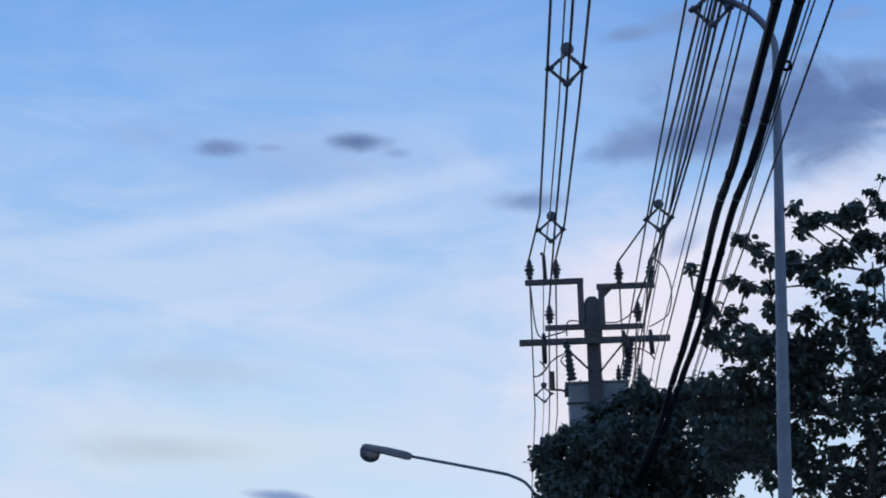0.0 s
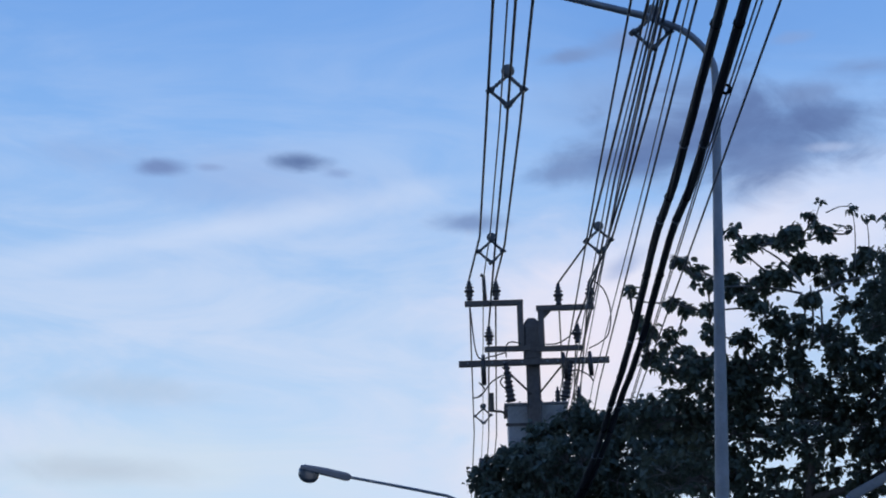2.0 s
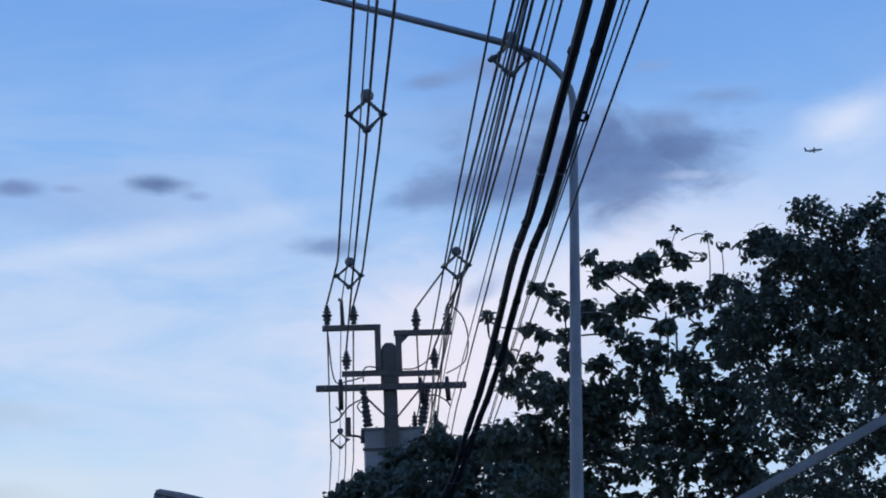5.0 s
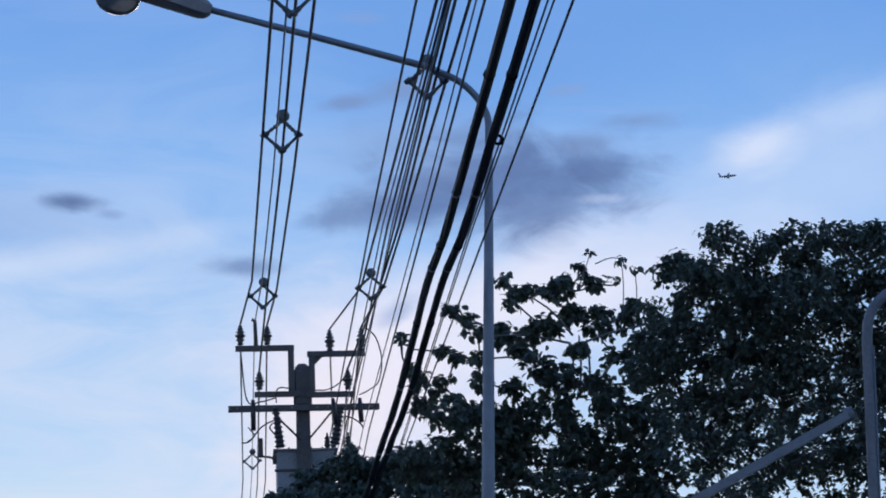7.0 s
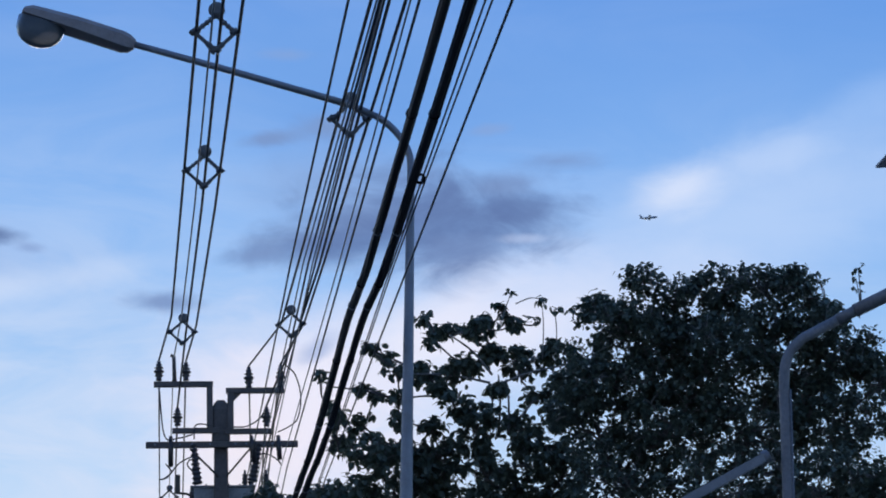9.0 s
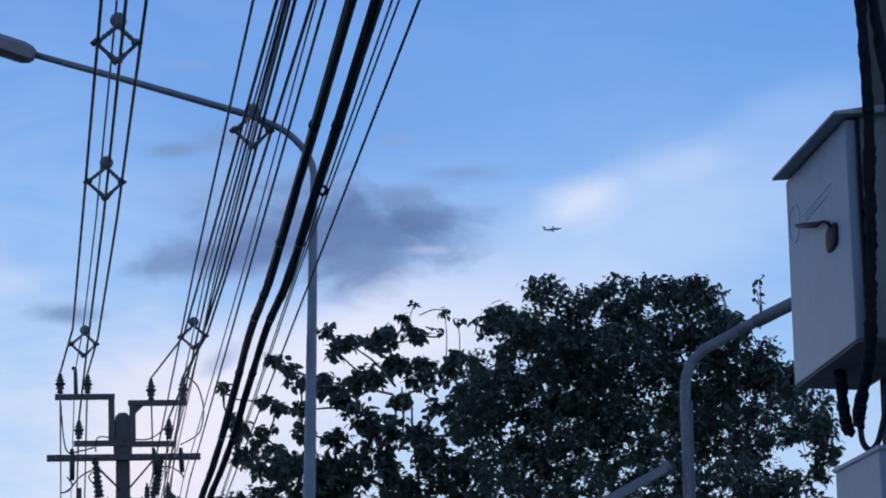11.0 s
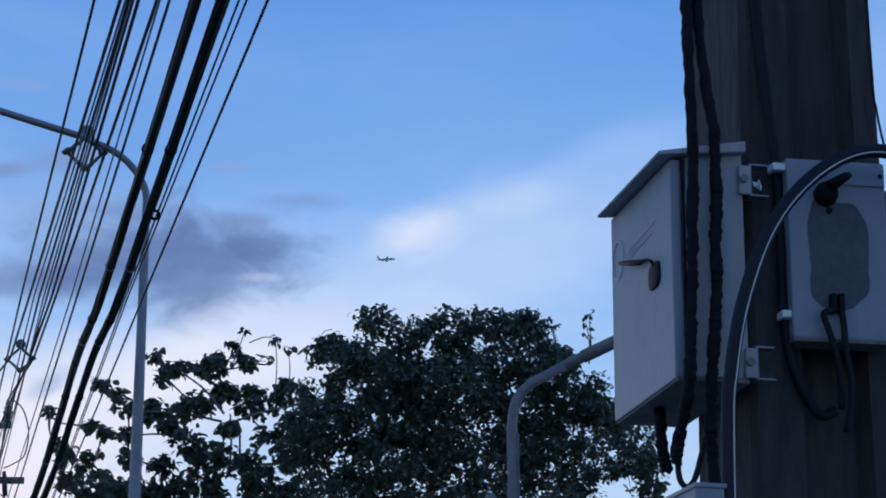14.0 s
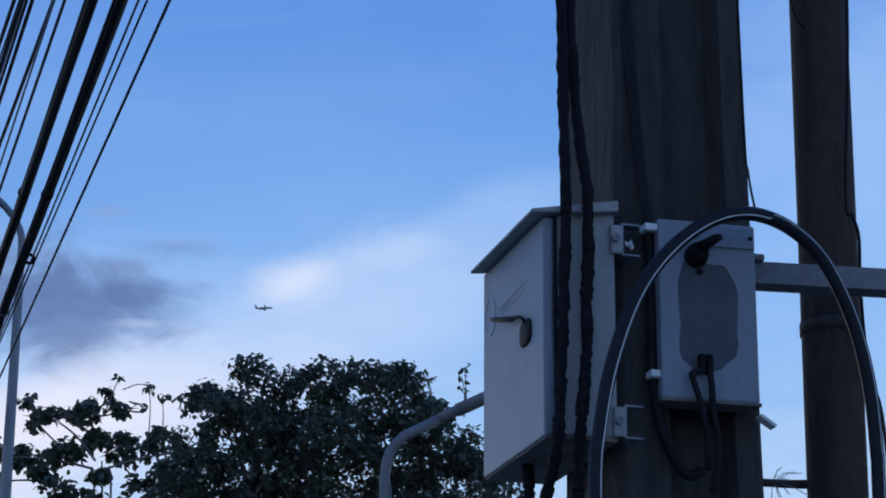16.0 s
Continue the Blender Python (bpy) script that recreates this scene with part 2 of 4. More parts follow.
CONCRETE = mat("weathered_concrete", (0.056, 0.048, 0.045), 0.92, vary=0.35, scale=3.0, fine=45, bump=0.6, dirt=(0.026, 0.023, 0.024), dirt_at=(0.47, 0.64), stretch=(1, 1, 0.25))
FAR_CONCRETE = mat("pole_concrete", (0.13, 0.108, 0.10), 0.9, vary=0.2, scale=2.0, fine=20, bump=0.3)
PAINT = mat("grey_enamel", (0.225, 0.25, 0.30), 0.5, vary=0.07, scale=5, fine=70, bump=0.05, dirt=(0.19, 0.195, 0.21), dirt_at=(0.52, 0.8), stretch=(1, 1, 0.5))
# Lighter, warmer copy of grey_enamel: light the side lacks is put into its colour.
SIDE = mat("lit_side_grey_enamel", (0.33, 0.325, 0.335), 0.55, vary=0.09, scale=6, fine=70, bump=0.05, dirt=(0.22, 0.215, 0.21), dirt_at=(0.5, 0.8), stretch=(1, 1, 0.5))
UNDER = mat("cabinet_floor_rust", (0.16, 0.135, 0.12), 0.75, vary=0.3, scale=12, fine=80, bump=0.2, dirt=(0.10, 0.06, 0.04), dirt_at=(0.5, 0.7))
STEEL = mat("galvanised_steel", (0.215, 0.225, 0.255), 0.5, 0.55, vary=0.15, scale=7, fine=90, bump=0.06, dirt=(0.2, 0.19, 0.19), dirt_at=(0.55, 0.8))
DULL = mat("dull_galvanised_steel", (0.185, 0.178, 0.19), 0.6, 0.3, vary=0.2, scale=5, fine=50, bump=0.06)
ARM = mat("crossarm_steel", (0.14, 0.115, 0.105), 0.7, 0.2, vary=0.25, scale=4, fine=40, bump=0.1)
RUST = mat("rusty_steel_pipe", (0.085, 0.058, 0.052), 0.8, 0.1, vary=0.3, scale=9, fine=70, bump=0.3, dirt=(0.045, 0.034, 0.032), dirt_at=(0.45, 0.7), stretch=(1, 1, 0.3))
RUBBER = mat("black_cable_sheath", (0.013, 0.013, 0.017), 0.6, vary=0.25, scale=10, fine=90, bump=0.1, spec=0.15)
HOSE = mat("glossy_black_conduit", (0.014, 0.014, 0.022), 0.5, vary=0.15, scale=10, fine=90, bump=0.02, spec=0.2)
STRIPE = mat("white_stripe", (0.62, 0.62, 0.64), 0.5, vary=0.1, scale=20, fine=90, bump=0.02)
TAPE = mat("wrapped_black_tape", (0.012, 0.011, 0.015), 0.75, vary=0.3, scale=25, fine=120, bump=0.3, spec=0.12)
WIRE = mat("weathered_wire_sheath", (0.035, 0.037, 0.045), 0.6, vary=0.2, scale=3, fine=30, bump=0.05)
PALEWIRE = mat("bare_aluminium_strand", (0.22, 0.24, 0.28), 0.5, 0.4, vary=0.15, scale=3, fine=30, bump=0.05)
PORCELAIN = mat("brown_porcelain", (0.045, 0.034, 0.034), 0.3, vary=0.15, scale=6, fine=40, bump=0.02, spec=0.5)
SPACER = mat("grey_polymer_spacer", (0.11, 0.11, 0.115), 0.6, vary=0.15, scale=8, fine=40, bump=0.05)
TANK = mat("transformer_grey_paint", (0.36, 0.35, 0.36), 0.55, vary=0.12, scale=3, fine=30, bump=0.05, dirt=(0.2, 0.19, 0.19), dirt_at=(0.5, 0.75))
WHITEPL = mat("white_plastic", (0.72, 0.72, 0.72), 0.4, vary=0.06, scale=20, fine=90, bump=0.02)
BLACKPL = mat("black_plastic", (0.009, 0.009, 0.011), 0.6, vary=0.15, scale=20, fine=90, bump=0.02, spec=0.1)
PATCH = mat("box_patch_dark_grey", (0.078, 0.084, 0.105), 0.7, vary=0.2, scale=16, fine=80, bump=0.05)
BADGE = mat("faded_white_print", (0.37, 0.40, 0.45), 0.5, vary=0.12, scale=30, fine=90, bump=0.02)
HOUSING = mat("lamp_housing_paint", (0.26, 0.22, 0.215), 0.6, vary=0.15, scale=4, fine=30, bump=0.05)
GLASS = mat("lamp_bowl_acrylic", (0.13, 0.14, 0.16), 0.2, vary=0.1, scale=8, fine=40, bump=0.02, spec=0.6)
g_t = GLASS.node_tree.nodes["Principled BSDF"]
g_t.inputs["Transmission Weight"].default_value, g_t.inputs["IOR"].default_value = 0.25, 1.2
BARK = mat("grey_brown_bark", (0.13, 0.105, 0.09), 0.9, vary=0.3, scale=4, fine=30, bump=0.5)
TWIG = mat("pale_twig_bark", (0.20, 0.18, 0.165), 0.85, vary=0.2, scale=4, fine=30, bump=0.2)
LEAF_A = leaf_mat("broad_leaf_green", (0.095, 0.115, 0.080), (0.120, 0.135, 0.092))
LEAF_B = leaf_mat("dense_leaf_green", (0.092, 0.115, 0.085), (0.118, 0.135, 0.096))
SOIL = mat("verge_soil_and_grass", (0.10, 0.095, 0.06), 0.95, vary=0.35, scale=0.4, fine=9, bump=0.5, dirt=(0.05, 0.07, 0.03), dirt_at=(0.45, 0.6))
ASPHALT = mat("worn_asphalt", (0.05, 0.05, 0.052), 0.9, vary=0.25, scale=0.5, fine=40, bump=0.4)
SLAB = mat("pavement_concrete", (0.28, 0.27, 0.25), 0.9, vary=0.2, scale=0.7, fine=30, bump=0.3)
SKIN = mat("aircraft_paint", (0.30, 0.32, 0.37), 0.4, vary=0.05, scale=0.2, fine=1.0, bump=0.0)


# ---- mesh helpers ----
def part(name, bm, material, parent=None, label=""):
    me = bpy.data.meshes.new(name)
    bm.to_mesh(me)
    bm.free()
    me.materials.append(material)
    ob = new(name, me)
    if parent is not None:
        ob.parent = parent
    if label:
        ob["label"] = label
    return ob


def thing(name, where, label, category, group="", kind="", turn=(0, 0, 0)):
    ob = new(name)
    ob.empty_display_size = 0.1
    ob.matrix_world = pose(*where, *turn)
    return tagged(ob, label, category, group, kind)


def smooth(ob):
    for p in ob.data.polygons:
        p.use_smooth = True
    return ob


def block(lo, hi, bevel=0.0, bm=None):
    bm = bm or bmesh.new()
    sub = bmesh.new()
    lo, hi = Vector(lo), Vector(hi)
    bmesh.ops.create_cube(sub, size=1)
    for v in sub.verts:
        v.co = Vector([lo[i] + (v.co[i] + 0.5) * (hi[i] - lo[i]) for i in range(3)])
    if bevel:
        bmesh.ops.bevel(sub, geom=sub.edges[:], offset=bevel, segments=2, affect="EDGES", profile=0.6)
    return join(bm, sub)


def join(bm, sub):
    me = bpy.data.meshes.new("tmp")
    sub.to_mesh(me)
    sub.free()
    bm.from_mesh(me)
    bpy.data.meshes.remove(me)
    return bm


def tube(points, radius, sides=8, bm=None, cap=True):
    """A round bar along a line of points; radius may be one number or one a point."""
    bm = bm or bmesh.new()
    pts = [Vector(p) for p in points]
    rad = radius if isinstance(radius, (list, tuple)) else [radius] * len(pts)
    rings = []
    side = None
    for i, p in enumerate(pts):
        d = (pts[min(i + 1, len(pts) - 1)] - pts[max(i - 1, 0)]).normalized()
        if side is None:
            side = d.orthogonal().normalized()
        side = (side - d * side.dot(d)).normalized()
        other = d.cross(side)
        rings.append([bm.verts.new(p + (side * math.cos(2 * math.pi * k / sides) + other * math.sin(2 * math.pi * k / sides)) * rad[i]) for k in range(sides)])
    for a, b in zip(rings, rings[1:]):
        for k in range(sides):
            bm.faces.new((a[k], a[(k + 1) % sides], b[(k + 1) % sides], b[k])).smooth = True
    if cap:
        bm.faces.new(rings[0][::-1])
        bm.faces.new(rings[-1])
    return bm


def lathe(profile, sides=16, base=(0, 0, 0), bm=None):
    """A turned body about z from (radius, height) pairs."""
    bm = bm or bmesh.new()
    rings = [[bm.verts.new((base[0] + r * math.cos(2 * math.pi * k / sides), base[1] + r * math.sin(2 * math.pi * k / sides), base[2] + h)) for k in range(sides)] for r, h in profile]
    for a, b in zip(rings, rings[1:]):
        for k in range(sides):
            bm.faces.new((a[k], a[(k + 1) % sides], b[(k + 1) % sides], b[k])).smooth = True
    bm.faces.new(rings[0][::-1])
    bm.faces.new(rings[-1])
    return bm


def curve(points, n=10):
    """A smooth line through the points (Catmull-Rom)."""
    p = [Vector(q) for q in points]
    p = [p[0] * 2 - p[1], *p, p[-1] * 2 - p[-2]]
    res = []
    for i in range(1, len(p) - 2):
        for k in range(n):
            t = k / n
            res.append(0.5 * (2 * p[i] + (p[i + 1] - p[i - 1]) * t + (2 * p[i - 1] - 5 * p[i] + 4 * p[i + 1] - p[i + 2]) * t * t + (3 * p[i] - p[i - 1] - 3 * p[i + 1] + p[i + 2]) * t ** 3))
    return res + [p[-2]]


# ---- ground ----
def slab(name, lo, hi, material, label, category):
    return tagged(part(name, block(lo, hi), material), label, category, kind="structure")


slab("ground", (-2500, -2500, -0.5), (2500, 4000, -0.16), SOIL, "flat roadside earth with sparse dry grass", "ground")
slab("road", (-13.0, -200, -0.3), (-1.8, 600, -0.15), ASPHALT, "worn dark asphalt road beside the pole line", "road")
slab("pavement", (-1.8, -200, -0.3), (3.4, 600, 0.0), SLAB, "grey concrete pavement under the pole line", "pavement")


# ---- transformer pole ----
TP = Vector((1.258, 36.98, 0.0))
PX = 37.0 / 4000.0
TOP = 9.130


def tx(px):
    return (px - 1050) * PX


def tz(py):
    return TOP - (py - 525) * PX


def insulator(x, z0, z1, parent, y=0.0):
    h = z1 - z0
    prof = [(0.02, 0), (0.05, 0.02 * h), (0.05, 0.12 * h), (0.03, 0.14 * h), (0.075, 0.26 * h), (0.05, 0.36 * h), (0.085, 0.44 * h), (0.085, 0.52 * h), (0.04, 0.6 * h), (0.08, 0.66 * h), (0.035, 0.76 * h), (0.055, 0.83 * h), (0.03, 0.9 * h), (0.035, 1.0 * h)]
    return part("insulator", lathe(prof, 14, (x, y, z0)), PORCELAIN, parent, "brown ribbed porcelain insulator")


def transformer_pole():
    tp = thing("utility_pole", TP, "leaning square concrete utility pole with steel crossarms and brown insulators", "utility pole", turn=(0, -2.4, 0))
    bm = bmesh.new()
    w0, w1 = 0.16, 0.095
    prof = [(0.0, w0), (tz(600), 0.112), (tz(597), 0.148), (tz(540), 0.148), (tz(529), 0.115), (tz(522), 0.06)]
    rings = []
    for z, w in prof:
        c = 0.25 * w
        rings.append([bm.verts.new((x, y, z)) for x, y in ((-w, -w + c), (-w + c, -w), (w - c, -w), (w, -w + c), (w, w - c), (w - c, w), (-w + c, w), (-w, w - c))])
    for a, b in zip(rings, rings[1:]):
        for k in range(8):
            bm.faces.new((a[k], a[(k + 1) % 8], b[(k + 1) % 8], b[k]))
    bm.faces.new(rings[-1])
    bm.faces.new(rings[0][::-1])
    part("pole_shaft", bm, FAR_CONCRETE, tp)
    t = 0.045
    # stepped brackets either side of the head
    for x0, x1, xp, up, low, far_low in ((931, 1036, 1030, 495, 575, 964), (1163, 1059, 1067, 507, 577, 1138)):
        bm = block((min(tx(x0), tx(x1)), -0.19, tz(up) - t), (max(tx(x0), tx(x1)), -0.10, tz(up) + t), 0.006)
        block((tx(xp) - 0.05, -0.185, tz(low)), (tx(xp) + 0.05, -0.095, tz(up) + t * 0.9), 0.006, bm)
        part("bracket_arm", bm, ARM, tp)
        xa, xb = sorted((tx(far_low), tx(1045 if far_low < 1050 else 1056)))
        part("bracket_arm", block((xa, -0.18, tz(low + 4) - t), (xb, -0.105, tz(low + 4) + t), 0.006), ARM, tp)
    # gusset on the one bracket
    bm = bmesh.new()
    f = [bm.verts.new((tx(a), -0.15, tz(b))) for a, b in ((1068, 510), (1088, 510), (1068, 530))]
    bm.faces.new(f)
    r = bmesh.ops.extrude_face_region(bm, geom=bm.faces[:])
    for v in r["geom"]:
        if isinstance(v, bmesh.types.BMVert):
            v.co.y += 0.05
    part("gusset", bm, ARM, tp)
    # long crossarm with bolt heads
    arm = part("crossarm", block((tx(917), -0.22, tz(605) - 0.05), (tx(1186), -0.12, tz(605) + 0.05), 0.008), ARM, tp, "long bolted steel crossarm")
    for px in (933, 977, 998, 1030, 1075, 1094, 1140, 1172):
        part("bolt", lathe([(0.018, 0), (0.018, 0.02)], 6, (0, 0, 0)), STEEL, arm).matrix_local = Matrix.Translation((tx(px), -0.225, tz(605))) @ pose(0, 0, 0, 90)
    for a, b in (((995, 612), (1045, 662)), ((1105, 608), (1060, 660))):
        part("brace", tube([(tx(a[0]), -0.17, tz(a[1])), (tx(b[0]), -0.13, tz(b[1]))], 0.018, 6), ARM, tp)
    for x, lo, hi in ((940, 493, 453), (988, 493, 455), (973, 575, 538), (1100, 507, 464), (1157, 507, 461), (1131, 577, 537)):
        insulator(tx(x), tz(lo) + 0.04, tz(hi), tp, -0.145)
    # lone pin with a bent tip
    part("pin", tube([(tx(968), -0.145, tz(492)), (tx(966.5), -0.145, tz(444)), (tx(961), -0.145, tz(442))], [0.035, 0.03, 0.035], 8), ARM, tp)
    # fuse cutouts under the crossarm
    for x, lo, lean in ((961, 645, 0), (1151, 634, 2), (1103, 640, 6)):
        bm = tube([(tx(x), -0.2, tz(590)), (tx(x + lean * 0.3), -0.22, tz(607)), (tx(x + lean), -0.24, tz(lo))], [0.03, 0.045, 0.04], 8)
        part("fuse_cutout", bm, PORCELAIN, tp)
    for a, b in (((1001, 604), (1008, 676)), ((1118, 604), (1104, 672))):
        n, prof = 9, []
        pts = [Vector((tx(a[0] + (b[0] - a[0]) * k / 26), -0.2, tz(a[1] + (b[1] - a[1]) * k / 26))) for k in range(27)]
        part("surge_arrester", tube(pts, [0.035 + 0.03 * (k % 3 == 1) + 0.0012 * k for k in range(27)], 8), PORCELAIN, tp)
    # jumper leads
    for pts in ([(940, 668), (955, 664), (975, 640), (1000, 628), (1006, 640)], [(952, 640), (962, 655), (950, 666)], [(995, 632), (990, 642), (1000, 655)],
                [(1100, 640), (1112, 626), (1130, 624), (1148, 634), (1156, 645), (1151, 636)], [(1002, 596), (1003, 575), (1012, 569), (1030, 572)],
                [(940, 500), (950, 590), (975, 594), (1000, 588)], [(1160, 458), (1182, 480), (1192, 520), (1186, 560), (1170, 575), (1150, 585)],
                [(1131, 540), (1118, 560), (1095, 574), (1070, 575)]):
        part("jumper_lead", tube(curve([(tx(x), -0.25, tz(y)) for x, y in pts], 6), 0.012, 6), WIRE, tp)
    return tp


transformer_pole()


def transformer():
    tk = thing("transformer", TP, "grey painted pole-mounted transformer tank with bushings and side fittings", "transformer", turn=(0, -2.4, 0))
    zt, zb = tz(676), tz(820)
    bm = block((tx(1002), 0.15, zb), (tx(1106), 1.15, zt), 0.03)
    part("tank", bm, TANK, tk)
    part("lid", block((tx(996), 0.13, zt), (tx(1112), 1.2, zt + 0.035), 0.008), TANK, tk)
    for k in range(6):
        part("lid_bolt", lathe([(0.015, 0), (0.015, 0.03)], 6, (tx(1004 + k * 20), 0.16, zt + 0.03)), DULL, tk)
    part("clamp_band", block((tx(998), 0.13, tz(714)), (tx(1040), 0.152, tz(709)), 0.004), ARM, tk)
    part("side_fitting", block((tx(995), 0.2, tz(696)), (tx(1003), 0.4, tz(682)), 0.006), ARM, tk)
    for x, y0 in ((1094, 650), (1105, 652), (1132, 650)):
        prof = [(0.06, 0), (0.06, 0.04), (0.035, 0.06), (0.06, 0.09), (0.035, 0.12), (0.055, 0.15), (0.03, 0.18), (0.05, 0.21), (0.02, 0.24), (0.015, 0.3)]
        part("bushing", lathe(prof, 10, (tx(x), 0.4, zt + 0.03)), PORCELAIN, tk)
    # low-voltage fuse stack beside the tank
    part("fuse_switch", block((tx(969), 0.15, tz(686)), (tx(978), 0.25, tz(652)), 0.01), PORCELAIN, tk)
    part("fuse_bracket", tube([(tx(972), 0.2, tz(684)), (tx(990), 0.2, tz(686)), (tx(1003), 0.2, tz(692))], 0.02, 6), ARM, tk)
    part("platform", block((tx(990), 0.13, zb - 0.12), (tx(1118), 1.2, zb), 0.01), ARM, tk)
    return tk


transformer()


# ---- overhead lines ----
def on_plane(az, el, z0, slope):
    """The place on a bearing where a line of sight meets a conductor level that rises with distance."""
    d = (z0 - EYE.z) / (math.tan(radians(el)) - slope)
    return at(az, el, d)


HIGH, MIDDLE, LOW = (8.21, 0.043), (7.5, 0.018), (6.55, 0.016)


def overhead(points, radius, material, label, group, sides=6):
    """One line from behind the viewer, through the points in order, to the far end."""
    first = points[0] + (points[0] - points[1]) * ((points[0].y + 4.0) / (points[1].y - points[0].y))
    wire = part("overhead_wire", tube([first, *points], radius, sides), material)
    return tagged(wire, label, "overhead wire", group)


def tpoint(px, py, y=-0.145):
    lean = radians(2.4)
    x, z = tx(px), tz(py)
    return TP + Vector((x * math.cos(lean) - z * math.sin(lean), y, x * math.sin(lean) + z * math.cos(lean)))


far = lambda az, el, d: at(az, el, d)
G1, G2, G3 = "upper conductors on the road side", "upper conductors on the tree side", "lower service wires"
INSULATED = "dark insulated power conductor strung between the poles"
overhead([on_plane(0.29, 20.65, *HIGH), on_plane(0.09, 16.38, *HIGH), on_plane(-0.04, 13.6, *HIGH), tpoint(940, 451), far(-0.12, 8.6, 62), far(-0.2, 6.3, 95)], 0.0165, WIRE, INSULATED, G1)
overhead([on_plane(0.92, 20.67, *HIGH), on_plane(0.63, 16.40, *HIGH), on_plane(0.35, 13.2, *HIGH), tpoint(973, 536), far(0.25, 8.5, 62), far(0.1, 6.2, 95)], 0.0165, WIRE, INSULATED, G1)
overhead([on_plane(1.42, 20.69, *HIGH), on_plane(0.98, 16.41, *HIGH), on_plane(0.61, 13.4, *HIGH), tpoint(988, 453), far(0.45, 8.6, 62), far(0.25, 6.3, 95)], 0.0165, WIRE, INSULATED, G1)
overhead([on_plane(0.69, 20.67, *HIGH), on_plane(0.44, 16.39, *HIGH), on_plane(0.22, 13.6, *HIGH), tpoint(966, 450), far(0.1, 8.7, 62), far(0.0, 6.4, 95)], 0.011, PALEWIRE, "thin bare steel messenger wire above the conductors", G1)

overhead([on_plane(4.713, 20.78, *HIGH), on_plane(3.203, 15.06, *HIGH), on_plane(2.80, 13.5, *HIGH), tpoint(1100, 462), far(2.2, 8.8, 60)], 0.0165, WIRE, INSULATED, G2)
overhead([on_plane(5.08, 20.78, *HIGH), on_plane(3.65, 15.07, *HIGH), on_plane(2.6, 10.6, *HIGH), far(2.3, 8.5, 60)], 0.013, WIRE, INSULATED, G2)
overhead([on_plane(5.215, 20.78, *HIGH), on_plane(3.766, 15.07, *HIGH), on_plane(3.22, 13.3, *HIGH), tpoint(1131, 535), far(2.4, 8.8, 60)], 0.0165, WIRE, INSULATED, G2)
overhead([on_plane(5.611, 20.785, *HIGH), on_plane(3.87, 15.07, *HIGH), on_plane(3.40, 13.55, *HIGH), tpoint(1157, 459), far(2.5, 8.6, 60)], 0.0165, WIRE, INSULATED, G2)
for a, b, c, r, m in ((4.162, 3.008, 2.10, 0.008, WIRE), (4.954, 3.467, 2.45, 0.0085, WIRE), (4.862, 3.334, 2.36, 0.006, PALEWIRE), (5.776, 4.268, 2.90, 0.006, PALEWIRE), (6.004, 4.416, 3.06, 0.0085, WIRE), (5.02, 3.58, 2.58, 0.006, PALEWIRE)):
    overhead([on_plane(a, 20.78, *MIDDLE), on_plane(b, 15.07, *MIDDLE), on_plane(c, 9.9, *MIDDLE), on_plane(c - 0.55, 7.0, *MIDDLE)], r * 1.35, m, "thin low-voltage wire strung below the conductors", G3)
for a, b, c, r in ((7.705, 5.66, 3.90, 0.0055), (7.872, 5.72, 3.94, 0.0055), (8.389, 6.105, 4.05, 0.0075)):
    overhead([on_plane(a, 20.775, *LOW), on_plane(b, 15.08, *LOW), on_plane(c, 9.65, *LOW), on_plane(c - 0.8, 7.0, *LOW)], r * 1.25, WIRE, "thin black telephone drop wire beside the thick bundle", "telephone wires")


def bundle(line, radius, seed, label):
    """A thick run of many telephone cables tied together."""
    rnd = random.Random(seed)
    first = line[0] + (line[0] - line[1]) * ((line[0].y + 4.0) / (line[1].y - line[0].y))
    mid = curve([first, *line], 20)
    b = thing("cable_bundle", (0, 0, 0), label, "cable bundle", "telephone cable bundles")
    for k in range(9):
        ph, r0 = k * 0.785 + rnd.uniform(-0.2, 0.2), radius * (0.0 if k == 0 else rnd.uniform(0.55, 0.72))
        pts = []
        for i, p in enumerate(mid):
            a = ph + 0.35 * math.sin(i * 0.21 + k) + i * 0.03
            q = r0 * (1 + 0.10 * math.sin(i * 0.5 + k * 2.1))
            pts.append(p + Vector((math.cos(a) * q, 0, math.sin(a) * q)))
        part("cable", tube(pts, radius * (0.52 if k == 0 else rnd.uniform(0.28, 0.42)), 6), RUBBER, b)
    for i in range(12, len(mid) - 4, 11):
        p, d = mid[i], (mid[i + 1] - mid[i]).normalized()
        part("cable_tie", tube([p - d * 0.012, p + d * 0.012], radius * 1.12, 8), BLACKPL if i % 2 else PALEWIRE, b)
    return b


bundle([on_plane(6.686, 20.78, *LOW), on_plane(5.022, 15.08, *LOW), on_plane(4.53, 13.64, *LOW), at(3.80, 10.78, 26.5), at(3.34, 9.35, 29.0), at(2.98, 8.2, 31.2), at(2.40, 6.8, 34.3)], 0.041, 3, "thick black bundle of telephone cables tied together")
bundle([on_plane(7.356, 20.78, *LOW), on_plane(5.512, 15.08, *LOW), on_plane(4.92, 13.64, *LOW), at(4.08, 10.78, 26.5), at(3.55, 9.35, 29.0), at(3.14, 8.2, 31.2), at(2.50, 6.8, 34.3)], 0.041, 8, "second thick black bundle of telephone cables")


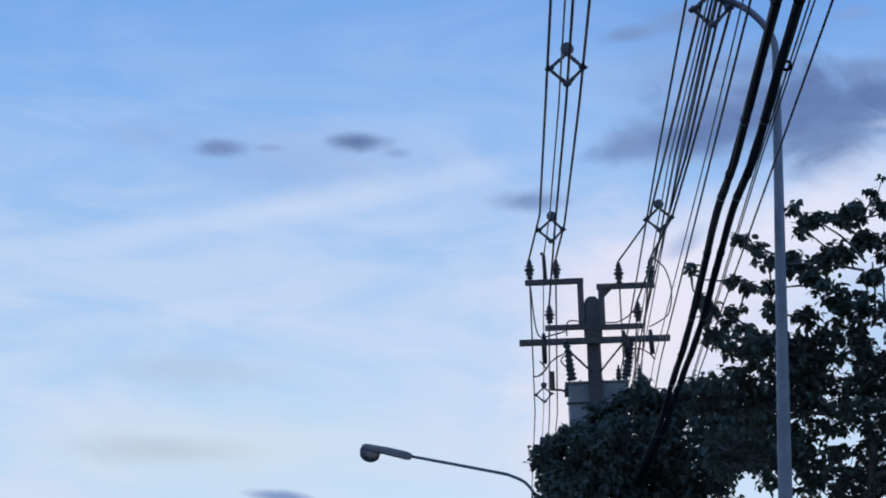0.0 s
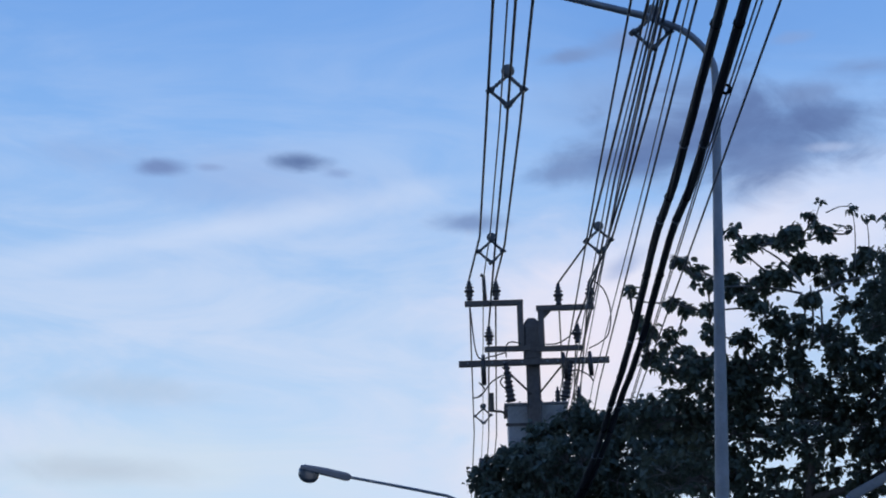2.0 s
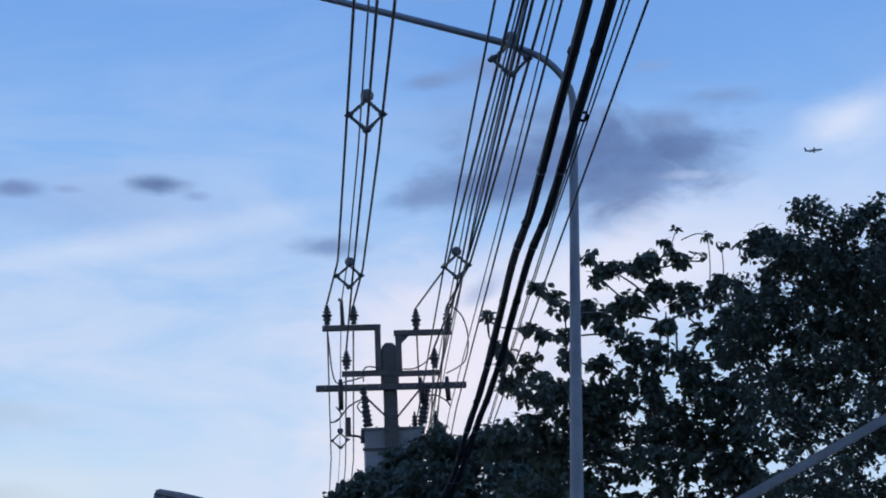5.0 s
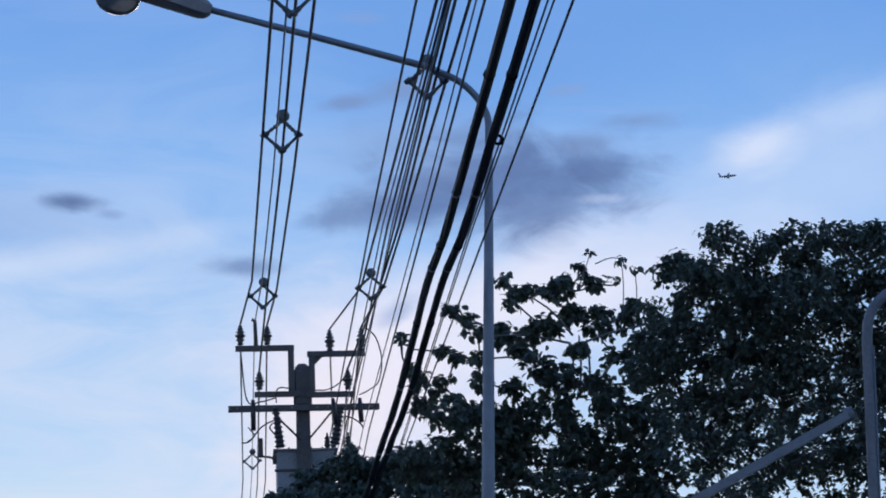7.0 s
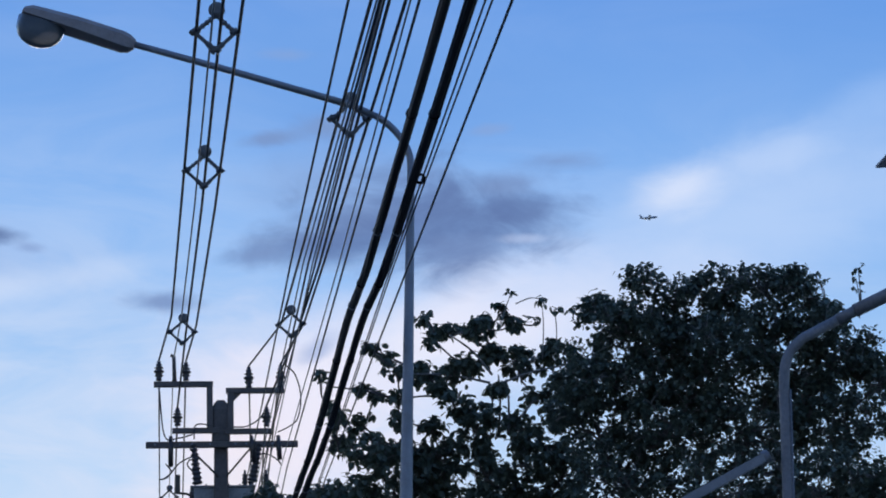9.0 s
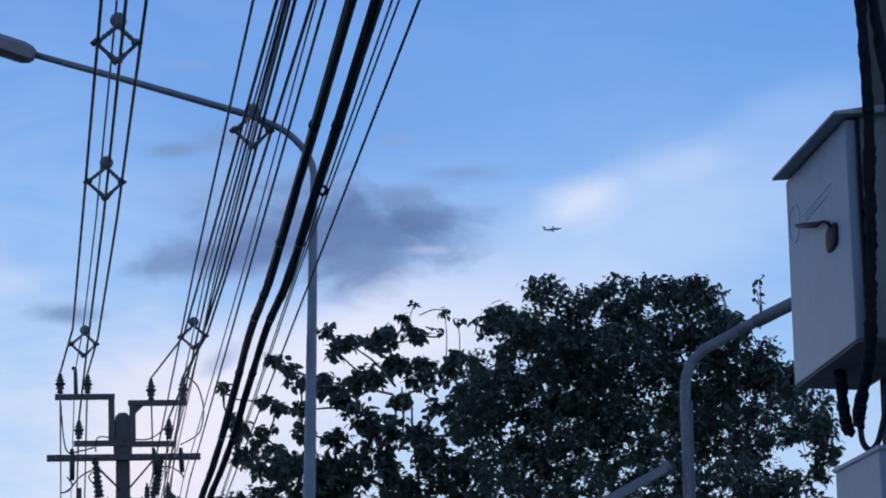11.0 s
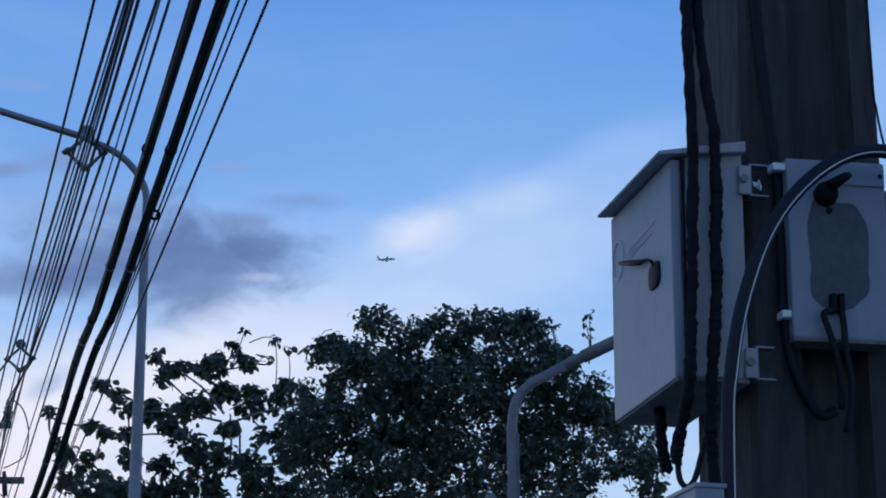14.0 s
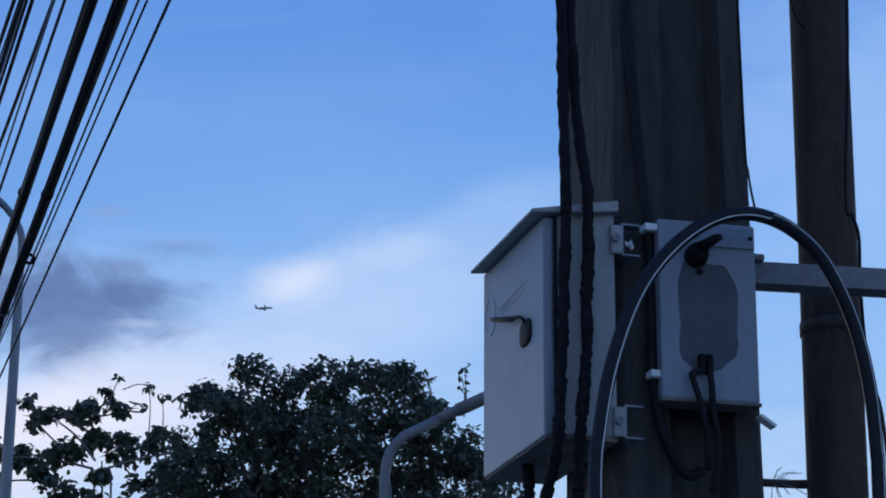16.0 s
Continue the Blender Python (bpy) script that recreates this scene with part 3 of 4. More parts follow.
def spacer(az, el, size, level, roll):
    """Diamond cable spacer: hung by a round clamp from the messenger, three hooks for the conductors."""
    p = on_plane(az, el, *level)
    s = size
    sp = thing("cable_spacer", p, "grey diamond-shaped cable spacer clamped to the conductors", "cable spacer", "cable spacers", turn=(0, roll, 0))
    corner = {"top": Vector((0, 0, 0.42 * s)), "l": Vector((-0.5 * s, 0, -0.08 * s)), "r": Vector((0.5 * s, 0, 0.0)), "b": Vector((0.05 * s, 0, -0.52 * s))}
    for a, b in (("top", "l"), ("top", "r"), ("l", "b"), ("r", "b")):
        n = 17
        pts = [corner[a].lerp(corner[b], k / (n - 1)) for k in range(n)]
        ridged = a == "top"
        part("bar", tube(pts, [0.019 + (0.009 if ridged and k % 3 == 1 else 0) + (0.008 if not ridged and k > 9 else 0) for k in range(n)], 6), SPACER, sp)
    part("clamp", lathe([(0.03, -0.04), (0.07, -0.035), (0.078, 0), (0.07, 0.035), (0.03, 0.04)], 14), SPACER, sp).matrix_local = Matrix.Translation((0, 0, 0.56 * s)) @ pose(0, 0, 0, 90)
    for k in ("l", "r", "b"):
        c = corner[k]
        part("hook", tube([c + Vector((-0.03, -0.01, -0.02)), c + Vector((0.0, 0, 0.025)), c + Vector((0.035, 0.01, -0.01))], 0.03, 7), SPACER, sp)
    return sp


spacer(0.635, 17.33, 0.385, HIGH, 2)
spacer(0.255, 13.24, 0.38, HIGH, 2)
spacer(0.80, 20.82, 0.37, HIGH, 2)
spacer(3.05, 13.52, 0.38, HIGH, 0)
spacer(4.46, 18.76, 0.37, HIGH, 2)
p4 = at(0.10, 9.08, 56)
sp4 = spacer(0.19, 13.3, 0.40, HIGH, 0)
sp4.matrix_world = Matrix.Translation(p4)

# small clamp rings on the second bundle
for az, el in ((6.37, 17.26),):
    p = on_plane(az, el, *LOW)
    tagged(part("wire_clamp", tube([p + Vector((math.cos(a) * 0.035, 0, math.sin(a) * 0.035)) for a in [k * 0.6283 for k in range(11)]], 0.012, 6), BLACKPL), "small black ring clamp on the cable bundle", "cable clamp")



def far_pole():
    """The next pole of the line, mostly behind the low tree."""
    o = at(0.95, 0, 62.0)
    fp = thing("utility_pole", (o.x, o.y, 0), "distant concrete utility pole with a crossarm behind the low tree", "utility pole")
    z = 1.6 + 62.0 * math.tan(radians(7.95))
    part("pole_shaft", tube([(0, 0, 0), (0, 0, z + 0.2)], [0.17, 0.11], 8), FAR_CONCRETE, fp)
    part("crossarm", block((-1.02, -0.06, z - 0.05), (0.9, 0.06, z + 0.05), 0.006), ARM, fp)
    for x, lo, hi in ((-0.98, -0.75, 0.05), (-0.55, -0.5, -0.05), (0.6, -0.5, -0.05)):
        part("insulator", lathe([(0.03, z + lo), (0.07, z + lo + 0.08), (0.05, z + lo + 0.14), (0.085, z + lo + 0.22), (0.05, z + lo + 0.3), (0.085, z + lo + 0.38), (0.03, z + hi)], 10, (x, -0.08, 0)), PORCELAIN, fp)
    return fp


far_pole()


# ---- street lamps ----
def street_lamp(x, y, drop, label, rise=1.0):
    sl = thing("street_lamp", (x, y, 0), label, "street lamp", "tall street lamps")
    h = -drop
    pts = [(0, 0, 0), (0, 0, 4.0), (0, 0, 8.2 + h), *curve([(0, 0, 8.35 + h), (-0.03, 0, 8.72 + h), (-0.27, 0, 9.02 + h), (-0.67, 0, 9.20 + h)], 6)]
    rad = [0.098, 0.072, 0.042] + [0.038 - 0.0002 * k for k in range(len(pts) - 3)]
    part("pole", tube(pts, rad, 12), STEEL, sl)
    part("base_plate", block((-0.18, -0.18, 0), (0.18, 0.18, 0.03), 0.005), STEEL, sl)
    part("arm", tube([(-0.65, 0, 9.192 + h), (-1.85, 0, 9.19 + 0.31 * rise + h), (-2.95, 0, 9.19 + 0.58 * rise + h)], [0.038, 0.036, 0.034], 10), STEEL, sl)
    d = Vector((-2.3, 0, 0.57 * rise)).normalized()
    u = Vector((0.57 * rise, 0, 2.3)).normalized()
    o = Vector((-2.85, 0, 9.19 + 0.555 * rise + h))
    # housing: tapered shell, flat below
    bm = bmesh.new()
    rings = []
    for s, w, up, dn in ((0.0, 0.035, 0.045, 0.045), (0.05, 0.085, 0.07, 0.075), (0.13, 0.12, 0.085, 0.085), (0.60, 0.15, 0.10, 0.055), (1.08, 0.15, 0.09, 0.03), (1.16, 0.12, 0.06, 0.02), (1.18, 0.06, 0.03, 0.01)):
        c = o + d * s
        rings.append([bm.verts.new(c + Vector((0, a * w, 0)) + u * b) for a, b in ((-1, -dn), (-1, up * 0.4), (-0.6, up), (0.6, up), (1, up * 0.4), (1, -dn), (0.5, -dn * 1.1), (-0.5, -dn * 1.1))])
    for a, b in zip(rings, rings[1:]):
        for k in range(8):
            bm.faces.new((a[k], b[k], b[(k + 1) % 8], a[(k + 1) % 8]))
    bm.faces.new(rings[0])
    bm.faces.new(rings[-1][::-1])
    head = part("lamp_head", bm, HOUSING, sl, "grey cast lamp housing")
    bm = bmesh.new()
    bmesh.ops.create_uvsphere(bm, u_segments=18, v_segments=10, radius=1)
    for v in bm.verts:
        q = v.co.copy()
        v.co = o + d * (0.96 + q.x * 0.25) + Vector((0, q.y * 0.14, 0)) + u * (-0.03 + (math.copysign(abs(q.z) ** 0.7, q.z) if q.z < 0 else q.z * 0.2) * 0.28)
    smooth(part("bowl", bm, GLASS, head, "clear curved lamp bowl"))
    return sl


street_lamp(2.376, 21.88, -0.015, "tall galvanised street lamp with a long curved arm over the road", 0.955)
street_lamp(-0.05, 51.5, 1.22, "distant galvanised street lamp beyond the trees", 0.72)


def gooseneck():
    b = at(15.80, 0, 14.0)
    g = thing("gooseneck_lamp_post", (b.x, b.y, 0), "short galvanised gooseneck post in front of the dense tree", "lamp post", turn=(0, 0, -15.7))
    pts = [(0, 0, 0), (0, 0, 2.5), *curve([(0, 0, 4.3), (0.0, 0, 4.62), (0.035, 0, 4.78), (0.12, 0, 4.875)], 6), (0.36, 0, 5.0)]
    part("post", tube(pts, 0.033, 14), DULL, g)
    part("seam_strip", tube([(0.036, -0.012, 1.0), (0.036, -0.012, 4.55)], 0.007, 6), DULL, g)
    part("sleeve", tube([(0.34, 0, 4.99), (0.47, 0, 5.055), (0.475, 0, 5.057)], [0.035, 0.035, 0.03], 14), DULL, g)
    part("arm_end", tube([(0.45, 0, 5.045), (1.05, 0, 5.33)], 0.042, 14), DULL, g)
    return g


gooseneck()


def slanted_lamp():
    a, b = at(12.03, 8.50, 14.0), at(15.26, 10.2, 14.0)
    g = thing("slanted_lamp_arm", (a.x - 0.7, a.y, 0), "grey square-section lamp arm slanting up before the trees", "lamp post")
    o = Vector((a.x - 0.7, a.y, 0))
    d = (b - a).normalized()
    post_top = a - d * 0.75 - o
    part("post", tube([(post_top.x, post_top.y, 0), post_top], 0.045, 12), STEEL, g)
    bm = bmesh.new()
    u = d.cross(Vector((0, 1, 0))).normalized() * -1
    if u.z < 0:
        u = -u
    w = u.cross(d)
    for s in (-0.78, (b - a).length):
        for i, j in ((-1, -1), (1, -1), (1, 1), (-1, 1)):
            bm.verts.new(a + d * s - o + u * i * 0.029 + w * j * 0.045)
    v = list(bm.verts)
    for k in range(4):
        bm.faces.new((v[k], v[(k + 1) % 4], v[4 + (k + 1) % 4], v[4 + k]))
    bm.faces.new(v[:4][::-1])
    bm.faces.new(v[4:])
    bmesh.ops.bevel(bm, geom=bm.edges[:], offset=0.008, segments=2, affect="EDGES")
    part("square_arm", bm, STEEL, g)
    e = b - o
    part("end_cap", tube([e - d * 0.02, e + d * 0.03, e + d * 0.035], [0.045, 0.04, 0.01], 8), DULL, g)
    return g


slanted_lamp()


# ---- trees ----
def leaf_mesh(name, tips, leaf_len, leaf_wid, per, droop, spread, seed, parent, material):
    """A crown of many folded, drooping leaves, in rosettes round the twig tips."""
    rng = np.random.default_rng(seed)
    tips = np.array([tuple(t) for t in tips])
    n = len(tips) * per
    base = np.repeat(tips, per, axis=0) + rng.normal(0, spread, (n, 3))
    yaw = np.tile(np.arange(per) * 2 * np.pi / per, len(tips)) + np.repeat(rng.uniform(0, 2 * np.pi, len(tips)), per) + rng.normal(0, 0.3, n)
    pitch = rng.normal(-droop, 0.45, n)
    d = np.stack([np.cos(yaw) * np.cos(pitch), np.sin(yaw) * np.cos(pitch), np.sin(pitch)], 1)
    side = np.cross(d, np.array([0, 0, 1.0]) + rng.normal(0, 0.35, (n, 3)))
    side /= np.linalg.norm(side, axis=1)[:, None]
    up = np.cross(side, d)
    size = np.repeat(rng.uniform(0.75, 1.15, len(tips)), per)[:, None]
    ln = leaf_len * rng.uniform(0.7, 1.2, n)[:, None] * size
    wd = leaf_wid * rng.uniform(0.75, 1.15, n)[:, None] * size
    shape = ((0.0, 0.0, 0.0), (0.25, 0.38, 0.06), (0.25, -0.38, 0.06), (0.60, 0.46, -0.05), (0.60, -0.46, -0.05), (0.84, 0.24, -0.20), (0.84, -0.24, -0.20), (1.0, 0.0, -0.34), (0.45, 0.0, -0.07))
    v = np.stack([base + d * ln * a + side * wd * b + up * ln * c for a, b, c in shape], 1).reshape(-1, 3)
    idx = np.arange(n)[:, None] * 9
    f = np.concatenate([idx + np.array([q]) for q in ((0, 8, 1), (0, 2, 8), (1, 8, 3), (2, 4, 8), (3, 8, 5), (4, 6, 8), (5, 8, 7), (6, 7, 8))])
    me = bpy.data.meshes.new(name)
    me.from_pydata(v.tolist(), [], f.tolist())
    me.materials.append(material)
    ob = new(name, me)
    ob.parent = parent
    ob["kind"] = "stuff"
    return ob


def tree(name, foot, d, lobes, density, leaf_len, leaf_wid, per, droop, spread, seed, material, label, trunk_r=0.16, shoots=(), boughs=(), gaps=-0.3, coarse=-0.6, sprigs=0, fork_at=0.5, deep=1.0, grain=5.5):
    """A tree at distance d. Lobes: bearing, height angle, half width and half height of each mass of leaves, in degrees."""
    rnd = random.Random(seed)
    deg = d * math.pi / 180
    root = at(foot, 0, d)
    root.z = -0.16
    tr = thing(name, root, label, "tree")
    cz = sum(at(l[0], l[1], d).z for l in lobes) / len(lobes)
    fork = Vector((rnd.uniform(-0.2, 0.2), rnd.uniform(-0.1, 0.1), max(1.6, cz * fork_at)))
    part("trunk", tube(curve([(0, 0, -0.1), (0.06, 0.02, fork.z * 0.5), fork], 6), [trunk_r * (1.25 - 0.5 * k / 12) for k in range(13)], 10), BARK, tr)
    tips, twigs = [], bmesh.new()
    joints = [(fork, trunk_r * 0.7)]
    for az, el, w, h in sorted(lobes, key=lambda l: (at(l[0], l[1], d) - root - fork).length):
        c = at(az, el, d) - root
        c.y += rnd.uniform(-0.4, 0.4)
        # each limb springs from the nearest one that already stands
        start, r0 = min(joints, key=lambda q: (q[0] - c).length + (0.6 if q[0].z > c.z else 0.0))
        r1 = max(0.012, r0 * 0.62)
        joints.append((c, r1))
        mid = start.lerp(c, 0.5) + Vector((rnd.uniform(-0.08, 0.08), rnd.uniform(-0.1, 0.1), -0.05))
        limb = curve([start, mid, c], 6)
        part("limb", tube(limb, [r0 + (r1 - r0) * k / 12 for k in range(len(limb))], 7), BARK, tr)
        wide, tall = max(0.05, w * deg * 1.06 - 0.2 * leaf_len), max(0.04, h * deg * 1.06 - 0.2 * leaf_len)
        thick = max(wide, tall) * deep
        number = max(2, int(density * math.pi * (wide + 0.5 * leaf_len) * (tall + 0.5 * leaf_len) / (math.pi * leaf_len ** 2)))
        hubs = [c + Vector((rnd.uniform(-0.6, 0.6) * wide, rnd.uniform(-0.6, 0.6) * thick, rnd.uniform(-0.6, 0.3) * tall)) for k in range(max(2, number // 9))]
        for hub in hubs:
            tube(curve([limb[rnd.randint(7, 12)], limb[-1].lerp(hub, 0.6) + Vector((rnd.uniform(-0.08, 0.08), 0, -0.04)), hub], 4), [0.013 - 0.001 * s for s in range(9)], 5, twigs)
        for k in range(number):
            q = Vector((rnd.gauss(0, 1), rnd.gauss(0, 1), rnd.gauss(0, 1))).normalized() * rnd.uniform(0.1, 1.0) ** 0.38
            tip = c + Vector((q.x * wide, q.y * thick, q.z * tall))
            tip += Vector((0, 0, 0.10 * noise.noise(tip * 2.2)))
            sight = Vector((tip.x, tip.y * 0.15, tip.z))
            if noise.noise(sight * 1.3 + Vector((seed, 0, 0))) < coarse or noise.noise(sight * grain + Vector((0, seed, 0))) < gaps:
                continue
            tips.append(tip)
            if k % 2 == 0:
                near = min(hubs, key=lambda hh: (hh - tip).length)
                tube([near, near.lerp(tip, 0.55) + Vector((0, 0, 0.04)), tip], [0.008, 0.006, 0.004], 4, twigs)
    # upright sprigs along the crown's skyline
    high = sorted(tips, key=lambda q: -(q.z + 0.25 * noise.noise(q * 1.5)))[len(tips) // 60:max(2, len(tips) // 4)]
    for k in range(sprigs):
        q = rnd.choice(high)
        e = q + Vector((rnd.uniform(-0.08, 0.08), rnd.uniform(-0.05, 0.05), rnd.uniform(0.06, 0.20)))
        tube([q - Vector((0, 0, 0.1)), q.lerp(e, 0.5), e], [0.012, 0.009, 0.006], 4, twigs)
        tips.extend([q.lerp(e, 0.4), e])
    for pairs, r, leafy in ((shoots, 0.009, True), (boughs, 0.018, False)):
        for (az0, el0), (az1, el1) in pairs:
            a, b = at(az0, el0, d) - root, at(az1, el1, d) - root
            tube(curve([a, a.lerp(b, 0.5) + Vector((0.02, 0, 0.05)), b], 4), [r * (1 - 0.05 * k) for k in range(9)], 6, twigs)
            if leafy:
                tips.append(b)
    w = part("twig_work", twigs, TWIG, tr)
    w["kind"] = "stuff"
    leaf_mesh("crown", tips, leaf_len, leaf_wid, per, droop, spread, seed, tr, material)
    return tr


# open tree with large drooping leaves
open_top = [(6.50, 13.65, 0.32, 0.23), (7.23, 13.55, 0.65, 0.22), (7.93, 13.43, 0.32, 0.29), (6.64, 13.15, 0.23, 0.26), (8.16, 13.69, 0.32, 0.32), (8.59, 14.18, 0.22, 0.17), (8.85, 13.60, 0.41, 0.26), (9.51, 13.60, 0.32, 0.14), (8.29, 13.07, 0.32, 0.23), (9.06, 12.81, 0.99, 0.38), (10.08, 12.98, 0.43, 0.36)]
open_side = [(5.14, 12.93, 0.29, 0.16), (5.73, 12.85, 0.26, 0.23), (5.80, 12.33, 0.35, 0.19), (4.93, 11.93, 0.25, 0.13), (5.35, 11.90, 0.20, 0.10), (5.84, 11.65, 0.22, 0.32), (3.81, 12.09, 0.13, 0.10), (6.64, 12.51, 0.51, 0.32), (7.55, 12.57, 0.55, 0.36), (6.93, 11.93, 0.36, 0.20), (4.23, 11.24, 0.25, 0.35), (5.91, 11.19, 0.26, 0.29)]
open_low = [(5.04, 11.04, 0.43, 0.35), (4.39, 10.50, 0.29, 0.26), (5.19, 10.14, 0.80, 0.55), (6.78, 11.01, 0.43, 0.32), (7.87, 10.93, 0.75, 0.75), (9.53, 11.85, 0.43, 0.17), (9.98, 11.34, 0.58, 0.43), (6.64, 9.79, 0.80, 0.50), (8.08, 9.79, 0.87, 0.70), (9.39, 10.21, 0.72, 0.70), (4.62, 9.07, 1.01, 0.70), (6.35, 8.66, 1.01, 0.80), (8.07, 8.52, 1.16, 0.75), (9.65, 8.79, 0.87, 0.80), (5.5, 7.5, 1.5, 0.8), (7.9, 7.2, 1.7, 0.9), (10.2, 7.6, 1.2, 0.9)]
open_fill = [(6.2, 10.45, 0.7, 0.5), (7.25, 11.5, 0.45, 0.35), (9.15, 11.15, 0.5, 0.4), (8.8, 9.2, 0.9, 0.6), (5.8, 9.35, 0.9, 0.5), (10.35, 10.1, 0.6, 0.9), (10.5, 8.7, 0.7, 0.8), (7.3, 9.2, 0.9, 0.6), (7.1, 10.35, 0.6, 0.45), (8.4, 11.9, 0.3, 0.25), (10.2, 12.1, 0.5, 0.4)]
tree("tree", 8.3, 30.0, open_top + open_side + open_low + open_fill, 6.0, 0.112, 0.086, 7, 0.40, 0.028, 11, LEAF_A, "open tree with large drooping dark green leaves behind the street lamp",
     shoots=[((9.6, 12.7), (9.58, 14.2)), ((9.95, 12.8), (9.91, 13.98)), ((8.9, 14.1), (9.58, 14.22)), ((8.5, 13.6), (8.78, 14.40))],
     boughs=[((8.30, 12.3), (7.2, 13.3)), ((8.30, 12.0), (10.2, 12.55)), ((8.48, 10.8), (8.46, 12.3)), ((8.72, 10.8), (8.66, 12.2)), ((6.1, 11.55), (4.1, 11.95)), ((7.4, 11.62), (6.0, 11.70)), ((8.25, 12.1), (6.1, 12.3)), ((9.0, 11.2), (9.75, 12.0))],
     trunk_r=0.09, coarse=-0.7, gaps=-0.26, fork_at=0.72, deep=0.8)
# dense dome
dome_top = [(12.06, 14.58, 0.62, 0.38), (11.01, 13.94, 0.61, 0.51), (10.71, 12.94, 0.65, 0.65), (13.15, 14.36, 0.72, 0.55), (14.11, 14.42, 0.72, 0.55), (15.30, 14.68, 0.80, 0.55), (15.95, 14.31, 0.43, 0.55), (16.68, 14.15, 0.43, 0.46), (17.04, 13.86, 0.46, 0.41), (12.18, 12.94, 1.45, 1.09), (14.09, 12.92, 1.59, 1.09), (15.84, 12.75, 1.16, 1.09), (17.29, 12.71, 0.87, 0.80), (18.11, 13.05, 0.43, 0.41)]
dome_low = [(18.36, 12.12, 0.58, 0.72), (11.01, 11.37, 1.16, 1.09), (12.89, 11.08, 1.59, 1.09), (15.07, 11.05, 1.59, 1.09), (17.24, 11.15, 1.30, 1.01), (18.68, 11.12, 0.72, 0.80), (19.23, 10.40, 0.43, 0.58), (11.58, 9.81, 1.45, 1.01), (13.89, 9.37, 1.74, 1.16), (16.18, 9.34, 1.74, 1.16), (18.18, 9.30, 1.16, 1.01), (12.3, 7.7, 1.8, 1.2), (15.2, 7.3, 2.0, 1.2), (18.0, 7.6, 1.5, 1.1)]
dome_fill = [(11.6, 13.5, 0.9, 0.6), (12.9, 13.75, 0.8, 0.45), (14.3, 13.8, 0.9, 0.45), (15.6, 13.7, 0.8, 0.5), (16.5, 13.4, 0.8, 0.5), (10.6, 12.0, 0.8, 0.7), (18.2, 12.5, 0.7, 0.6), (12.0, 12.1, 1.0, 0.7), (13.4, 12.0, 1.0, 0.7), (16.4, 11.9, 1.0, 0.7)]
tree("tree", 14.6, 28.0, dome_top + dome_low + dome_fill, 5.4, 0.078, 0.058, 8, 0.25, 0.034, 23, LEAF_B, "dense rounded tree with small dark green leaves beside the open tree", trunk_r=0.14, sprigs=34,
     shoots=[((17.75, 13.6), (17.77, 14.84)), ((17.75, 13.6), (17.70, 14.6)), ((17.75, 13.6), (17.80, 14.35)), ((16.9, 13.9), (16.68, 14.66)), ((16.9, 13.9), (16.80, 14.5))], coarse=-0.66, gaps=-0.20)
# lower tree before the transformer
low_crown = [(0.91, 7.76, 0.72, 0.72), (1.77, 8.47, 0.65, 0.66), (2.50, 8.98, 0.58, 0.48), (3.07, 8.70, 0.72, 0.62), (4.00, 8.98, 0.80, 0.55), (0.19, 7.62, 0.43, 0.51), (0.41, 6.91, 0.51, 0.43), (2.06, 7.48, 1.45, 1.01), (3.77, 7.62, 1.59, 1.16), (5.06, 8.18, 0.87, 1.01), (1.34, 6.21, 1.59, 0.87), (3.47, 5.93, 1.88, 1.01)]
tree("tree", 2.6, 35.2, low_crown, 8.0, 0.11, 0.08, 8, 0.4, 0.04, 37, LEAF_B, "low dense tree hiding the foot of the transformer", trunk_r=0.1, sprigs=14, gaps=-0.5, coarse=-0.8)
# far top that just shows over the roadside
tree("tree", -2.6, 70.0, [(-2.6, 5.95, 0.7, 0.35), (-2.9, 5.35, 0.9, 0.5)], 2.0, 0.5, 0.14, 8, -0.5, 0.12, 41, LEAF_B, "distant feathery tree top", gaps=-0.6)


# ---- near pole with its boxes ----
NP = Vector((1.615, 3.677, 0.0))


def near_pole():
    p = thing("utility_pole", NP, "weathered brown concrete pole with a sunken channel and cables strapped on", "utility pole")
    bm = bmesh.new()
    rings = []
    for z in (0.0, 1.2, 2.4, 3.6, 5.0, 7.0, 9.6):
        w = 0.127 + 0.011 * (3.4 - z) if z < 3.4 else 0.127 - 0.006 * (z - 3.4)
        g, dp, c = 0.30 * w, 0.05, 0.012
        ring = []
        for rot in range(4):
            pts = [(-w, -w + c), (-w + c, -w)]
            if rot % 2 == 0:
                pts += [(-0.22 * w - 0.012, -w), (-0.22 * w, -w + dp), (0.52 * w, -w + dp), (0.52 * w + 0.012, -w)]
            for x, y in pts:
                for _ in range(rot):
                    x, y = -y, x
                ring.append(bm.verts.new((x, y, z)))
        rings.append(ring)
    n = len(rings[0])
    for a, b in zip(rings, rings[1:]):
        for k in range(n):
            bm.faces.new((a[k], a[(k + 1) % n], b[(k + 1) % n], b[k]))
    bm.faces.new(rings[0][::-1])
    bm.faces.new(rings[-1])
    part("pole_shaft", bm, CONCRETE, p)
    return p


near_pole()


